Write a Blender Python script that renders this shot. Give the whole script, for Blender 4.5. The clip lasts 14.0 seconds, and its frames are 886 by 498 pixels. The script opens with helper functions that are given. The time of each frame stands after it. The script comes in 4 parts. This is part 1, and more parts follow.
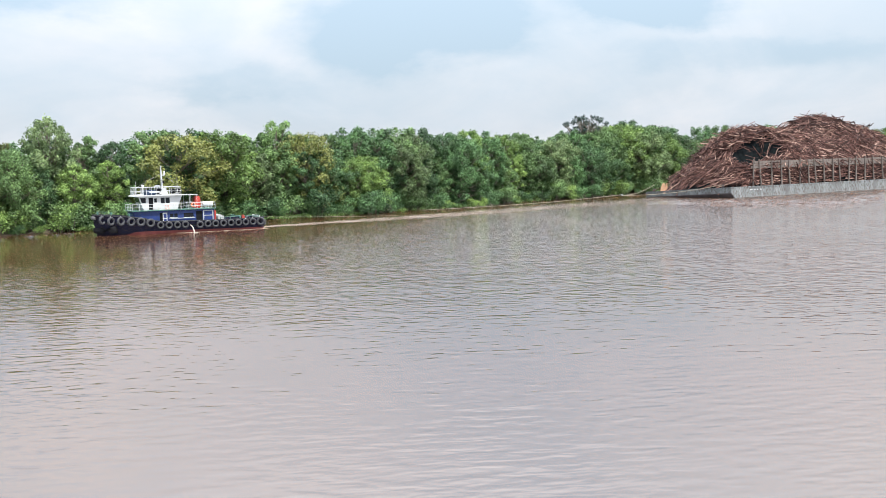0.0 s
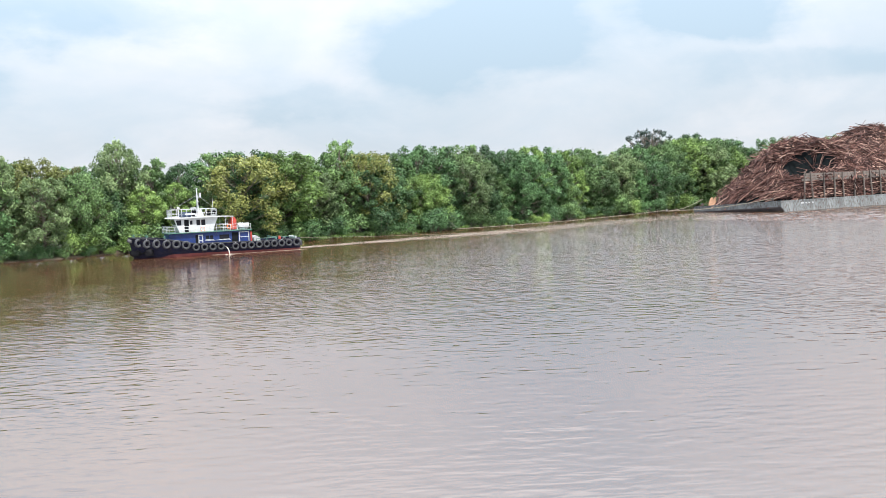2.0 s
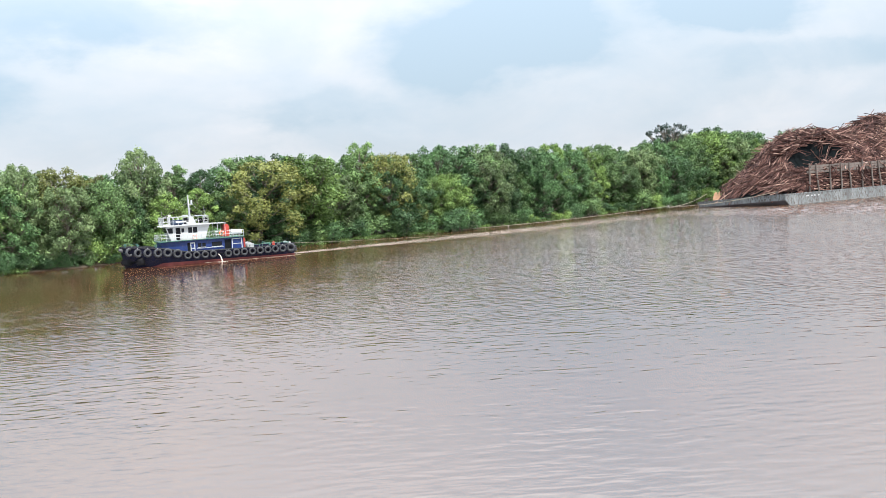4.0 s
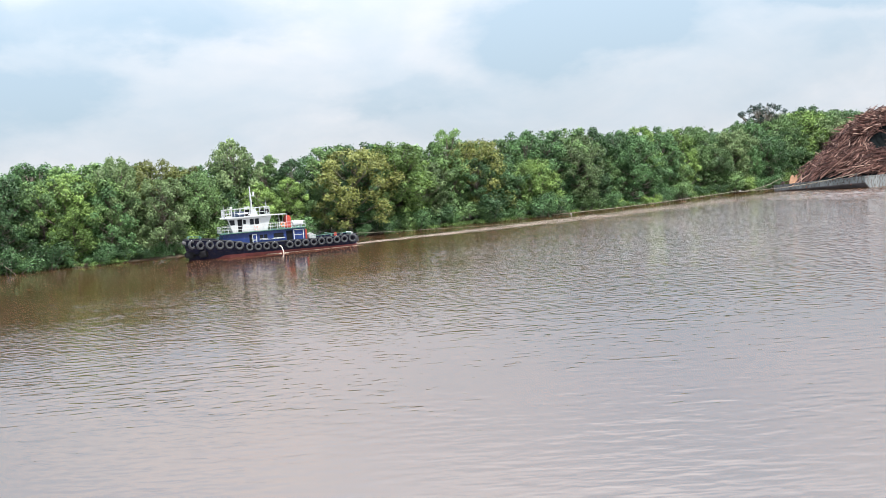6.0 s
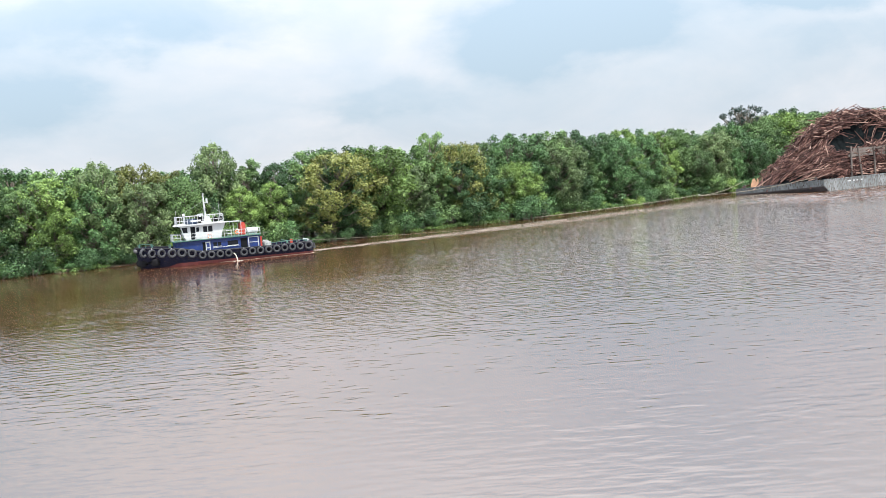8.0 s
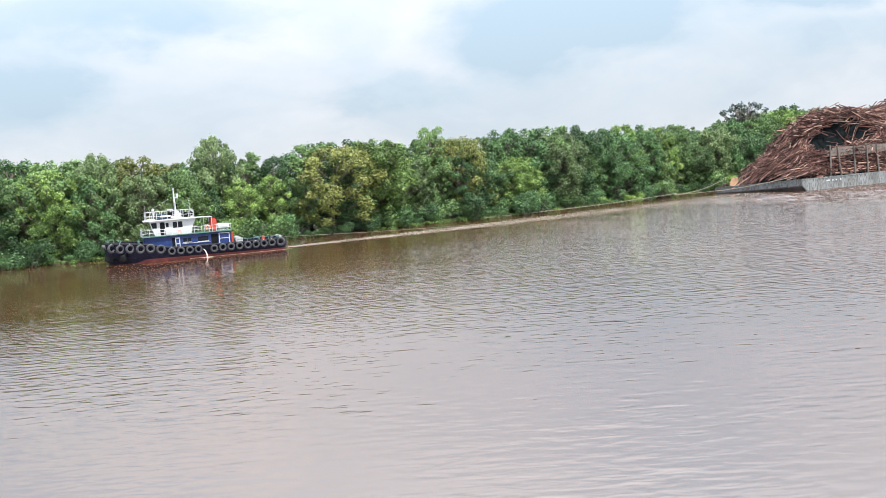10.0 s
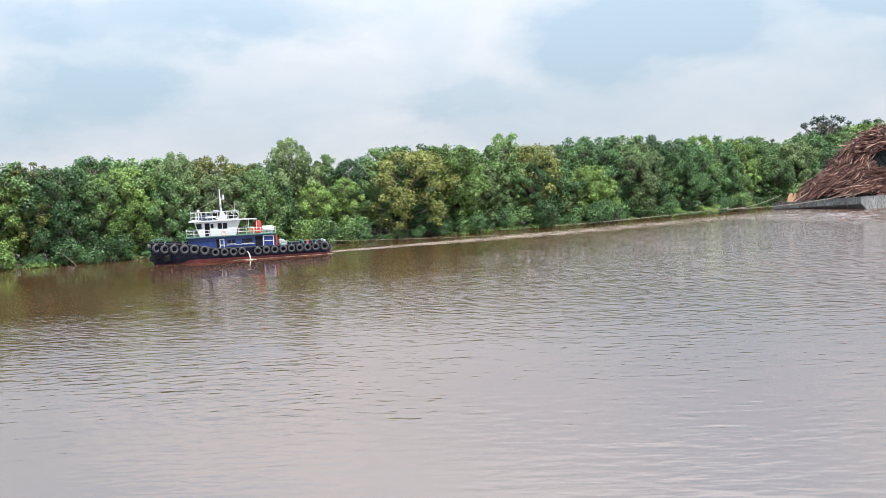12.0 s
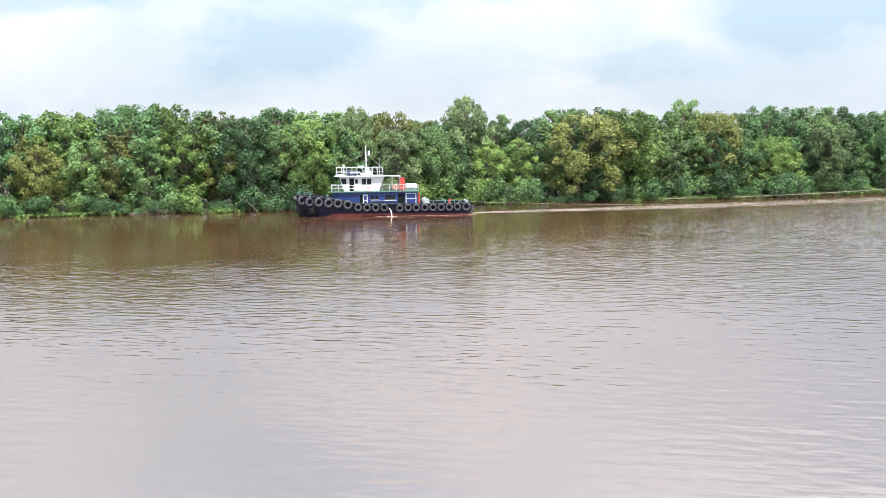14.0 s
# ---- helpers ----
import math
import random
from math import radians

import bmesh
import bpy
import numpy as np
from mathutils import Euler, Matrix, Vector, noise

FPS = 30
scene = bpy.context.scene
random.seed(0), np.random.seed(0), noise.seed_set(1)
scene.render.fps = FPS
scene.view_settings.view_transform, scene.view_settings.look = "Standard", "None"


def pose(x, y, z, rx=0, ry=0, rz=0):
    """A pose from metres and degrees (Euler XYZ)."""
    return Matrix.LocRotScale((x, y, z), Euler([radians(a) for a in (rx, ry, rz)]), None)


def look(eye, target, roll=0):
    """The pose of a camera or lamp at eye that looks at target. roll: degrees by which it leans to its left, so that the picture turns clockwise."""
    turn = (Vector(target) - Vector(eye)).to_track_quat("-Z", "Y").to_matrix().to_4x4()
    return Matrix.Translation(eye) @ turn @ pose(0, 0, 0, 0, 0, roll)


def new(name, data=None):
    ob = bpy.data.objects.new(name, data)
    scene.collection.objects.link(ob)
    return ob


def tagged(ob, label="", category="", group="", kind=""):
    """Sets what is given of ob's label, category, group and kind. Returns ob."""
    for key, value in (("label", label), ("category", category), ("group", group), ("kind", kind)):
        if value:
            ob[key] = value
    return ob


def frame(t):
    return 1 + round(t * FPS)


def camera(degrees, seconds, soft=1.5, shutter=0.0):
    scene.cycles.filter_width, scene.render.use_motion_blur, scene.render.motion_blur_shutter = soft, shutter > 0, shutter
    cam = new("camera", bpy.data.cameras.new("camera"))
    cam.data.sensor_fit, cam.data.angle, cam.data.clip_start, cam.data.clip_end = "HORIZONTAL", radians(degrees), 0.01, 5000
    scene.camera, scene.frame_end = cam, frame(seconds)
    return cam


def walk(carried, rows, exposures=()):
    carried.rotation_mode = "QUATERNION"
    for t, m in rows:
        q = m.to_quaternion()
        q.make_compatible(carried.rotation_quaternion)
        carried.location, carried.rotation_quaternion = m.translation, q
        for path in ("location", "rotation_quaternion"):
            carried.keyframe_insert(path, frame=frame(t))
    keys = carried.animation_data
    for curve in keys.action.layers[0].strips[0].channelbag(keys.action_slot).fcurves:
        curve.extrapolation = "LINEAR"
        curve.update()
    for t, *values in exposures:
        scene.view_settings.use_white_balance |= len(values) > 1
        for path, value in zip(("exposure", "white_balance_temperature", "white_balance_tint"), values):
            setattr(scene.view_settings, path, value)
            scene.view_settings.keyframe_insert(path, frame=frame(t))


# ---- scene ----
# ================= camera =================
EYE = (0.0, 0.0, 7.7)
cam = camera(45.42, 14.0, soft=0.5)
TURNS = [  # seconds, yaw, pitch, roll
    (0, -21.60, -4.46, 1.48), (0.2, -20.91, -2.97, 0.62), (0.5, -20.52, -2.43, 1.94), (0.8, -21.29, -2.09, 0.74),
    (1, -21.70, -2.26, 0.55), (1.5, -18.97, -3.56, 2.32), (2, -18.25, -3.43, 2.36), (2.5, -17.15, -4.28, 3.14),
    (3, -17.31, -3.54, 3.58), (3.2, -17.62, -3.25, 3.70), (5.3, -15.67, -3.61, 3.46), (5.5, -15.55, -3.57, 3.38),
    (5.7, -15.10, -3.96, 3.51), (6, -12.39, -3.79, 4.63), (6.5, -13.63, -3.70, 4.18), (7, -13.70, -3.93, 4.30),
    (7.5, -14.07, -3.43, 4.87), (8, -13.31, -3.69, 4.92), (8.2, -13.21, -3.94, 4.70), (10.3, -13.38, -4.01, 4.40),
    (10.5, -13.32, -4.31, 4.02), (11, -11.65, -3.89, 3.10), (11.5, -10.83, -2.81, 2.32), (12, -9.38, -3.42, 3.06),
    (12.5, -6.72, -1.49, 2.91), (12.7, -4.18, -1.34, 2.85), (13, -0.83, -3.43, 2.42), (13.2, 0.38, -2.99, 1.99),
    (13.5, 0.68, -4.20, 1.32), (14, 0.00, -5.20, 0.60)]
walk(cam, [(t, pose(*EYE, 90 + p, r, y)) for t, y, p, r in TURNS],
     exposures=[(0, 0.78), (0.5, 0.74), (1, 0.70), (1.5, 0.77), (3, 0.82), (5.5, 0.74), (8, 0.77), (11, 0.82), (11.5, 0.75), (12, 0.69), (12.5, 0.69), (13, 0.73), (13.5, 0.76), (14, 0.94)])

# ================= sky and sun =================
SUN_EL, SUN_AZ = 62.0, 158.0          # degrees; azimuth clockwise from +y
world = bpy.data.worlds.new("sky")
scene.world = world
world.use_nodes = True


def nodes_of(tree):
    tree.nodes.clear()
    def make(kind, **values):
        n = tree.nodes.new(kind)
        for key, value in values.items():
            if key in n.inputs:
                n.inputs[key].default_value = value
        return n
    return make, tree.links.new


def ramp(make, *stops):
    n = make("ShaderNodeValToRGB")
    el = n.color_ramp.elements
    while len(el) < len(stops):
        el.new(0.5)
    for e, (pos, col) in zip(el, stops):
        e.position = pos
        e.color = (*col, 1) if len(col) == 3 else col
    return n


def math_node(make, link, op, a, b=None, clamp=False):
    n = make("ShaderNodeMath")
    n.operation, n.use_clamp = op, clamp
    for i, v in enumerate((a, b)):
        if v is None:
            continue
        if isinstance(v, (int, float)):
            n.inputs[i].default_value = v
        else:
            link(v, n.inputs[i])
    return n.outputs[0]


# thin places in the cloud: azimuth, elevation, half width, half height in degrees, how open
CLOUD_GAPS = [(19.5, 7.6, 6.5, 2.6, 0.85), (27, 10.5, 7, 1.8, 0.6), (-3.0, 9.4, 9.0, 1.7, 0.85), (-9, 5.4, 5.0, 2.2, 0.7), (33, 7.9, 4.5, 1.3, 0.8),
              (38, 5.2, 6, 1.0, 0.4), (10.5, 4.3, 3.5, 1.0, 0.4), (-21, 8.0, 5, 1.5, 0.8), (24, 17, 9, 3.5, 0.3), (-8, 20, 8, 4, 0.3)]


def build_sky():
    make, link = nodes_of(world.node_tree)
    out, bg = make("ShaderNodeOutputWorld"), make("ShaderNodeBackground", Strength=0.060)
    sky = make("ShaderNodeTexSky")
    sky.sky_type, sky.sun_disc = "NISHITA", False
    sky.sun_elevation, sky.sun_rotation = radians(SUN_EL), radians(SUN_AZ)
    sky.air_density, sky.dust_density = 1.0, 2.0
    co = make("ShaderNodeTexCoord")
    sep = make("ShaderNodeSeparateXYZ")
    link(co.outputs["Generated"], sep.inputs[0])
    h = math_node(make, link, "ADD", math_node(make, link, "ABSOLUTE", sep.outputs[2]), 0.42)
    flat = make("ShaderNodeCombineXYZ")
    link(math_node(make, link, "DIVIDE", sep.outputs[0], h), flat.inputs[0])
    link(math_node(make, link, "DIVIDE", sep.outputs[1], h), flat.inputs[1])
    place = make("ShaderNodeMapping", Location=(3.1, 1.7, 0), Scale=(0.9, 0.75, 1))
    link(flat.outputs[0], place.inputs[0])
    big = make("ShaderNodeTexNoise", Scale=2.3, Detail=7.0, Roughness=0.56, Distortion=0.6)
    link(place.outputs[0], big.inputs["Vector"])
    thin = ramp(make, (0.40, (0.5, 0.5, 0.5)), (0.62, (0, 0, 0)))
    link(big.outputs["Fac"], thin.inputs[0])
    # azimuth and elevation in degrees, their outlines frayed by noise
    az = math_node(make, link, "MULTIPLY", math_node(make, link, "ARCTAN2", sep.outputs[0], sep.outputs[1]), 57.3)
    el = math_node(make, link, "MULTIPLY", math_node(make, link, "ARCSINE", sep.outputs[2]), 57.3)
    grid = make("ShaderNodeCombineXYZ")
    link(math_node(make, link, "MULTIPLY", az, 0.11), grid.inputs[0])
    link(math_node(make, link, "MULTIPLY", el, 0.24), grid.inputs[1])
    fray = make("ShaderNodeTexNoise", Scale=1.0, Detail=7.0, Roughness=0.58)
    link(grid.outputs[0], fray.inputs["Vector"])
    split = make("ShaderNodeSeparateColor")
    link(fray.outputs["Color"], split.inputs[0])
    az = math_node(make, link, "ADD", az, math_node(make, link, "MULTIPLY", math_node(make, link, "SUBTRACT", split.outputs[0], 0.5), 14.0))
    el = math_node(make, link, "ADD", el, math_node(make, link, "MULTIPLY", math_node(make, link, "SUBTRACT", split.outputs[1], 0.5), 6.0))
    gap = thin.outputs[0]
    for a0, e0, wide, high, amount in CLOUD_GAPS:
        dx = math_node(make, link, "DIVIDE", math_node(make, link, "SUBTRACT", az, a0), wide)
        dy = math_node(make, link, "DIVIDE", math_node(make, link, "SUBTRACT", el, e0), high)
        d2 = math_node(make, link, "ADD", math_node(make, link, "MULTIPLY", dx, dx), math_node(make, link, "MULTIPLY", dy, dy))
        soft_edge = math_node(make, link, "EXPONENT", math_node(make, link, "MULTIPLY", math_node(make, link, "MULTIPLY", d2, d2), -1.0))
        gap = math_node(make, link, "ADD", gap, math_node(make, link, "MULTIPLY", soft_edge, amount))
    gap = math_node(make, link, "MINIMUM", gap, 1.0)
    small = make("ShaderNodeTexNoise", Scale=4.6, Detail=8.0, Roughness=0.58)
    link(place.outputs[0], small.inputs["Vector"])
    cloud = ramp(make, (0.32, (7.9, 8.7, 9.6)), (0.60, (8.9, 9.2, 9.75)))
    link(small.outputs["Fac"], cloud.inputs[0])
    haze = make("ShaderNodeMix")
    haze.data_type = "RGBA"
    haze.inputs[0].default_value = 0.78
    link(sky.outputs[0], haze.inputs[6])
    haze.inputs[7].default_value = (6.2, 7.85, 9.4, 1)
    mix = make("ShaderNodeMix")
    mix.data_type = "RGBA"
    link(gap, mix.inputs[0])
    link(cloud.outputs[0], mix.inputs[6])
    link(haze.outputs[2], mix.inputs[7])
    # an overcast sky is brightest overhead
    rise = math_node(make, link, "MULTIPLY", math_node(make, link, "POWER", math_node(make, link, "MAXIMUM", sep.outputs[2], 0.0), 1.3), 3.0)
    lift = make("ShaderNodeVectorMath")
    lift.operation = "SCALE"
    link(mix.outputs[2], lift.inputs[0])
    link(math_node(make, link, "ADD", rise, 0.86), lift.inputs[3])
    link(lift.outputs[0], bg.inputs[0])
    link(bg.outputs[0], out.inputs[0])


build_sky()
sun = new("sun", bpy.data.lights.new("sun", "SUN"))
sun.data.energy, sun.data.angle, sun.data.color = 5.0, radians(1.0), (1.0, 0.95, 0.88)
s_el, s_az = radians(SUN_EL), radians(SUN_AZ)
sun.matrix_world = look((100 * math.sin(s_az) * math.cos(s_el), 100 * math.cos(s_az) * math.cos(s_el), 100 * math.sin(s_el)), (0, 0, 0))


# ================= materials =================
def paint(name, col, rough=0.5, metal=0.0, vary=0.18, scale=2.0, wear=None, wear_amount=0.0, bump=0.1, streak=1.0, shine=0.5):
    """A worn surface: two scales of tone, optional wear spots of another colour, fine relief."""
    m = bpy.data.materials.new(name)
    m.use_nodes = True
    make, link = nodes_of(m.node_tree)
    out, bsdf = make("ShaderNodeOutputMaterial"), make("ShaderNodeBsdfPrincipled", Roughness=rough, Metallic=metal)
    bsdf.inputs["Specular IOR Level"].default_value = shine
    co = make("ShaderNodeTexCoord")
    mp = make("ShaderNodeMapping", Scale=(1, 1, 1 / streak))
    link(co.outputs["Object"], mp.inputs[0])
    n1 = make("ShaderNodeTexNoise", Scale=scale, Detail=5.0, Roughness=0.6)
    n2 = make("ShaderNodeTexNoise", Scale=scale * 9, Detail=3.0)
    link(mp.outputs[0], n1.inputs["Vector"])
    link(mp.outputs[0], n2.inputs["Vector"])
    lo, hi = [c * (1 - vary) for c in col], [min(1, c * (1 + vary)) for c in col]
    r1 = ramp(make, (0.3, lo), (0.7, hi))
    link(n1.outputs[0], r1.inputs[0])
    last = r1.outputs[0]
    if wear:
        r2 = ramp(make, (0.62 - wear_amount * 0.3, (0, 0, 0)), (0.72 - wear_amount * 0.2, (1, 1, 1)))
        link(n2.outputs[0], r2.inputs[0])
        mx = make("ShaderNodeMix")
        mx.data_type = "RGBA"
        link(r2.outputs[0], mx.inputs[0])
        link(last, mx.inputs[6])
        mx.inputs[7].default_value = (*wear, 1)
        last = mx.outputs[2]
    link(last, bsdf.inputs["Base Color"])
    if bump:
        b = make("ShaderNodeBump", Strength=bump, Distance=0.02)
        link(n2.outputs[0], b.inputs["Height"])
        link(b.outputs[0], bsdf.inputs["Normal"])
    link(bsdf.outputs[0], out.inputs[0])
    return m


def leaf_material(name, dark, mid, light):
    m = bpy.data.materials.new(name)
    m.use_nodes = True
    make, link = nodes_of(m.node_tree)
    out, bsdf = make("ShaderNodeOutputMaterial"), make("ShaderNodeBsdfPrincipled", Roughness=0.5)
    bsdf.inputs["Specular IOR Level"].default_value = 0.25
    geo, info = make("ShaderNodeNewGeometry"), make("ShaderNodeObjectInfo")
    noise_big = make("ShaderNodeTexNoise", Scale=0.45, Detail=3.0)
    link(geo.outputs["Position"], noise_big.inputs["Vector"])
    a = math_node(make, link, "MULTIPLY", noise_big.outputs[0], 0.70)
    b = math_node(make, link, "MULTIPLY", geo.outputs["Random Per Island"], 0.30)
    c = math_node(make, link, "MULTIPLY", info.outputs["Random"], 0.3)
    v = math_node(make, link, "ADD", math_node(make, link, "ADD", a, b), c)
    v = math_node(make, link, "SUBTRACT", v, 0.15, True)
    r = ramp(make, (0.14, dark), (0.50, mid), (0.92, light))
    link(v, r.inputs[0])
    link(r.outputs[0], bsdf.inputs["Base Color"])
    tr = make("ShaderNodeBsdfTranslucent")
    link(r.outputs[0], tr.inputs[0])
    mix = make("ShaderNodeMixShader")
    mix.inputs[0].default_value = 0.14
    link(bsdf.outputs[0], mix.inputs[1])
    link(tr.outputs[0], mix.inputs[2])
    link(mix.outputs[0], out.inputs[0])
    return m


def water_material():
    m = bpy.data.materials.new("river_water")
    m.use_nodes = True
    make, link = nodes_of(m.node_tree)
    out = make("ShaderNodeOutputMaterial")
    bsdf = make("ShaderNodeBsdfPrincipled", Roughness=0.03, IOR=3.6)
    geo = make("ShaderNodeNewGeometry")
    silt = make("ShaderNodeTexNoise", Scale=0.03, Detail=4.0)
    link(geo.outputs["Position"], silt.inputs["Vector"])
    col = ramp(make, (0.3, (0.044, 0.021, 0.008)), (0.7, (0.063, 0.031, 0.019)))
    link(silt.outputs[0], col.inputs[0])
    link(col.outputs[0], bsdf.inputs["Base Color"])
    heights = []
    co = make("ShaderNodeTexCoord")
    turned = make("ShaderNodeMapping", Rotation=(0, 0, radians(14)))   # crests lie across the wind
    link(co.outputs["Object"], turned.inputs[0])
    for sc, stretch, det, amount in ((0.2, 1.6, 1.0, 0.028), (0.8, 2.2, 1.0, 0.032), (2.0, 2.0, 1.5, 0.058), (4.5, 1.8, 1.0, 0.003)):
        mp = make("ShaderNodeMapping", Scale=(sc / stretch, sc, 1))
        link(turned.outputs[0], mp.inputs[0])
        n = make("ShaderNodeTexNoise", Scale=1.0, Detail=det, Roughness=0.5, Distortion=0.3)
        link(mp.outputs[0], n.inputs["Vector"])
        heights.append(math_node(make, link, "MULTIPLY", n.outputs[0], amount))
    total = heights[0]
    for h in heights[1:]:
        total = math_node(make, link, "ADD", total, h)
    # gusts: calmer and rougher stretches of the river
    gust = make("ShaderNodeTexNoise", Scale=0.04, Detail=5.0, Roughness=0.68)
    link(geo.outputs["Position"], gust.inputs["Vector"])
    gr = ramp(make, (0.36, (0.32, 0.32, 0.32)), (0.66, (1.35, 1.35, 1.35)))
    link(gust.outputs[0], gr.inputs[0])
    b = make("ShaderNodeBump", Distance=1.0)
    # choppier where the tow has stirred the channel
    sx = make("ShaderNodeSeparateXYZ")
    link(geo.outputs["Position"], sx.inputs[0])
    wash = make("ShaderNodeMapRange")
    wash.inputs["From Min"].default_value, wash.inputs["From Max"].default_value = 8, 75
    wash.inputs["To Min"].default_value, wash.inputs["To Max"].default_value = 0.0, 2.6
    link(sx.outputs[0], wash.inputs["Value"])
    # calm in the lee of the wooded bank and close under the near shore
    lee = make("ShaderNodeMapRange")
    lee.inputs["From Min"].default_value, lee.inputs["From Max"].default_value = 22, 88
    lee.inputs["To Min"].default_value, lee.inputs["To Max"].default_value = 0.30, 1.12
    off = math_node(make, link, "SUBTRACT", math_node(make, link, "MULTIPLY", sx.outputs[0], 0.43), sx.outputs[1])
    link(math_node(make, link, "ADD", off, 150.0), lee.inputs["Value"])
    near = make("ShaderNodeMapRange")
    near.inputs["From Min"].default_value, near.inputs["From Max"].default_value = 26, 80
    near.inputs["To Min"].default_value, near.inputs["To Max"].default_value = 0.48, 1.05
    link(sx.outputs[1], near.inputs["Value"])
    calm = math_node(make, link, "MULTIPLY", lee.outputs[0], near.outputs[0])
    link(math_node(make, link, "ADD", math_node(make, link, "MULTIPLY", gr.outputs[0], calm), math_node(make, link, "MULTIPLY", wash.outputs[0], near.outputs[0])), b.inputs["Strength"])
    link(total, b.inputs["Height"])
    # added normal lean to the near shore brightens the water's reflection, more towards +x
    lean = make("ShaderNodeVectorMath")
    sky_lean = make("ShaderNodeMapRange")
    sky_lean.inputs["From Min"].default_value, sky_lean.inputs["From Max"].default_value = -20, 45
    sky_lean.inputs["To Min"].default_value, sky_lean.inputs["To Max"].default_value = 0.25, 1.15
    link(math_node(make, link, "SUBTRACT", sx.outputs[0], math_node(make, link, "MULTIPLY", math_node(make, link, "SUBTRACT", sx.outputs[1], 90.0), 0.25)), sky_lean.inputs["Value"])
    tilt = make("ShaderNodeVectorMath")
    tilt.operation = "SCALE"
    tilt.inputs[0].default_value = (-0.009, -0.021, 0)
    link(sky_lean.outputs[0], tilt.inputs[3])
    link(tilt.outputs[0], lean.inputs[1])
    link(b.outputs[0], lean.inputs[0])
    unit = make("ShaderNodeVectorMath")
    unit.operation = "NORMALIZE"
    link(lean.outputs[0], unit.inputs[0])
    link(unit.outputs[0], bsdf.inputs["Normal"])
    link(bsdf.outputs[0], out.inputs[0])
    return m


def foam_material(name, col, lo, hi, scale, stretch):
    m = bpy.data.materials.new(name)
    m.use_nodes = True
    make, link = nodes_of(m.node_tree)
    out = make("ShaderNodeOutputMaterial")
    bsdf = make("ShaderNodeBsdfPrincipled", Roughness=0.8)
    bsdf.inputs["Base Color"].default_value = (*col, 1)
    co = make("ShaderNodeTexCoord")
    mp = make("ShaderNodeMapping", Scale=(scale / stretch, scale, 1))
    link(co.outputs["Object"], mp.inputs[0])
    n = make("ShaderNodeTexNoise", Scale=1.0, Detail=6.0, Roughness=0.65)
    link(mp.outputs[0], n.inputs["Vector"])
    uv = make("ShaderNodeVertexColor")
    uv.layer_name = "edge"
    v = math_node(make, link, "ADD", n.outputs[0], math_node(make, link, "SUBTRACT", uv.outputs["Color"], 0.5))
    r = ramp(make, (lo, (0, 0, 0)), (hi, (1, 1, 1)))
    link(v, r.inputs[0])
    clear = make("ShaderNodeBsdfTransparent")
    mix = make("ShaderNodeMixShader")
    link(r.outputs[0], mix.inputs[0])
    link(clear.outputs[0], mix.inputs[1])
    link(bsdf.outputs[0], mix.inputs[2])
    link(mix.outputs[0], out.inputs[0])
    return m


WATER = water_material()
MUD = paint("bank_mud", (0.055, 0.043, 0.028), 0.9, vary=0.35, scale=0.6, bump=0.4)
BARK = paint("bark", (0.13, 0.11, 0.09), 0.9, vary=0.4, scale=1.5, bump=0.5, streak=4)
DRIFT = paint("bleached_wood", (0.26, 0.22, 0.18), 0.9, vary=0.2, scale=2.0)
LEAF_DEEP = leaf_material("leaf_deep", (0.007, 0.019, 0.009), (0.047, 0.100, 0.040), (0.165, 0.320, 0.116))
# darkened leaf copy: the shade of a crown against the sky, put into colour
LEAF_BACKLIT = leaf_material("leaf_backlit", (0.006, 0.012, 0.010), (0.022, 0.045, 0.036), (0.084, 0.150, 0.116))
LEAF_MID = leaf_material("leaf_mid", (0.011, 0.023, 0.009), (0.069, 0.126, 0.046), (0.240, 0.384, 0.135))
LEAF_BRIGHT = leaf_material("leaf_bright", (0.016, 0.031, 0.009), (0.096, 0.163, 0.042), (0.318, 0.475, 0.131))
LEAF_OLIVE = leaf_material("leaf_olive", (0.025, 0.031, 0.010), (0.111, 0.128, 0.036), (0.257, 0.281, 0.080))
LEAF_GREY = leaf_material("leaf_grey", (0.026, 0.045, 0.020), (0.120, 0.178, 0.075), (0.275, 0.367, 0.155))
NAVY = paint("navy_hull_paint", (0.0050, 0.0060, 0.018), 0.7, shine=0.1, vary=0.3, scale=1.5, wear=(0.06, 0.04, 0.03), wear_amount=0.15)
BLUE = paint("blue_house_paint", (0.010, 0.027, 0.120), 0.45, shine=0.3, vary=0.2, scale=1.2, wear=(0.05, 0.06, 0.09), wear_amount=0.1, streak=3)
WHITE = paint("white_ship_paint", (0.39, 0.41, 0.43), 0.4, vary=0.06, scale=1.2, wear=(0.45, 0.36, 0.26), wear_amount=0.05, streak=3)
ANTIFOUL = paint("red_antifouling", (0.105, 0.014, 0.014), 0.7, vary=0.35, scale=1.4, wear=(0.10, 0.03, 0.025), wear_amount=0.2)
RUBBER = paint("tyre_rubber", (0.010, 0.010, 0.012), 0.85, vary=0.3, scale=5, shine=0.1)
OLD_RUBBER = paint("scuffed_rubber", (0.040, 0.042, 0.048), 0.8, vary=0.55, scale=4, shine=0.25)
FADED_RUBBER = paint("faded_rubber", (0.10, 0.10, 0.105), 0.9, vary=0.4, scale=4, shine=0.25)
# painted shade of the open doorways, and the colour of dark deck gear
DARK = paint("doorway_shade_and_dark_gear", (0.008, 0.009, 0.011), 0.8, vary=0.2, shine=0.08)
GLASS = paint("tinted_window_glass", (0.010, 0.012, 0.016), 0.12, vary=0.1, bump=0, shine=0.25)
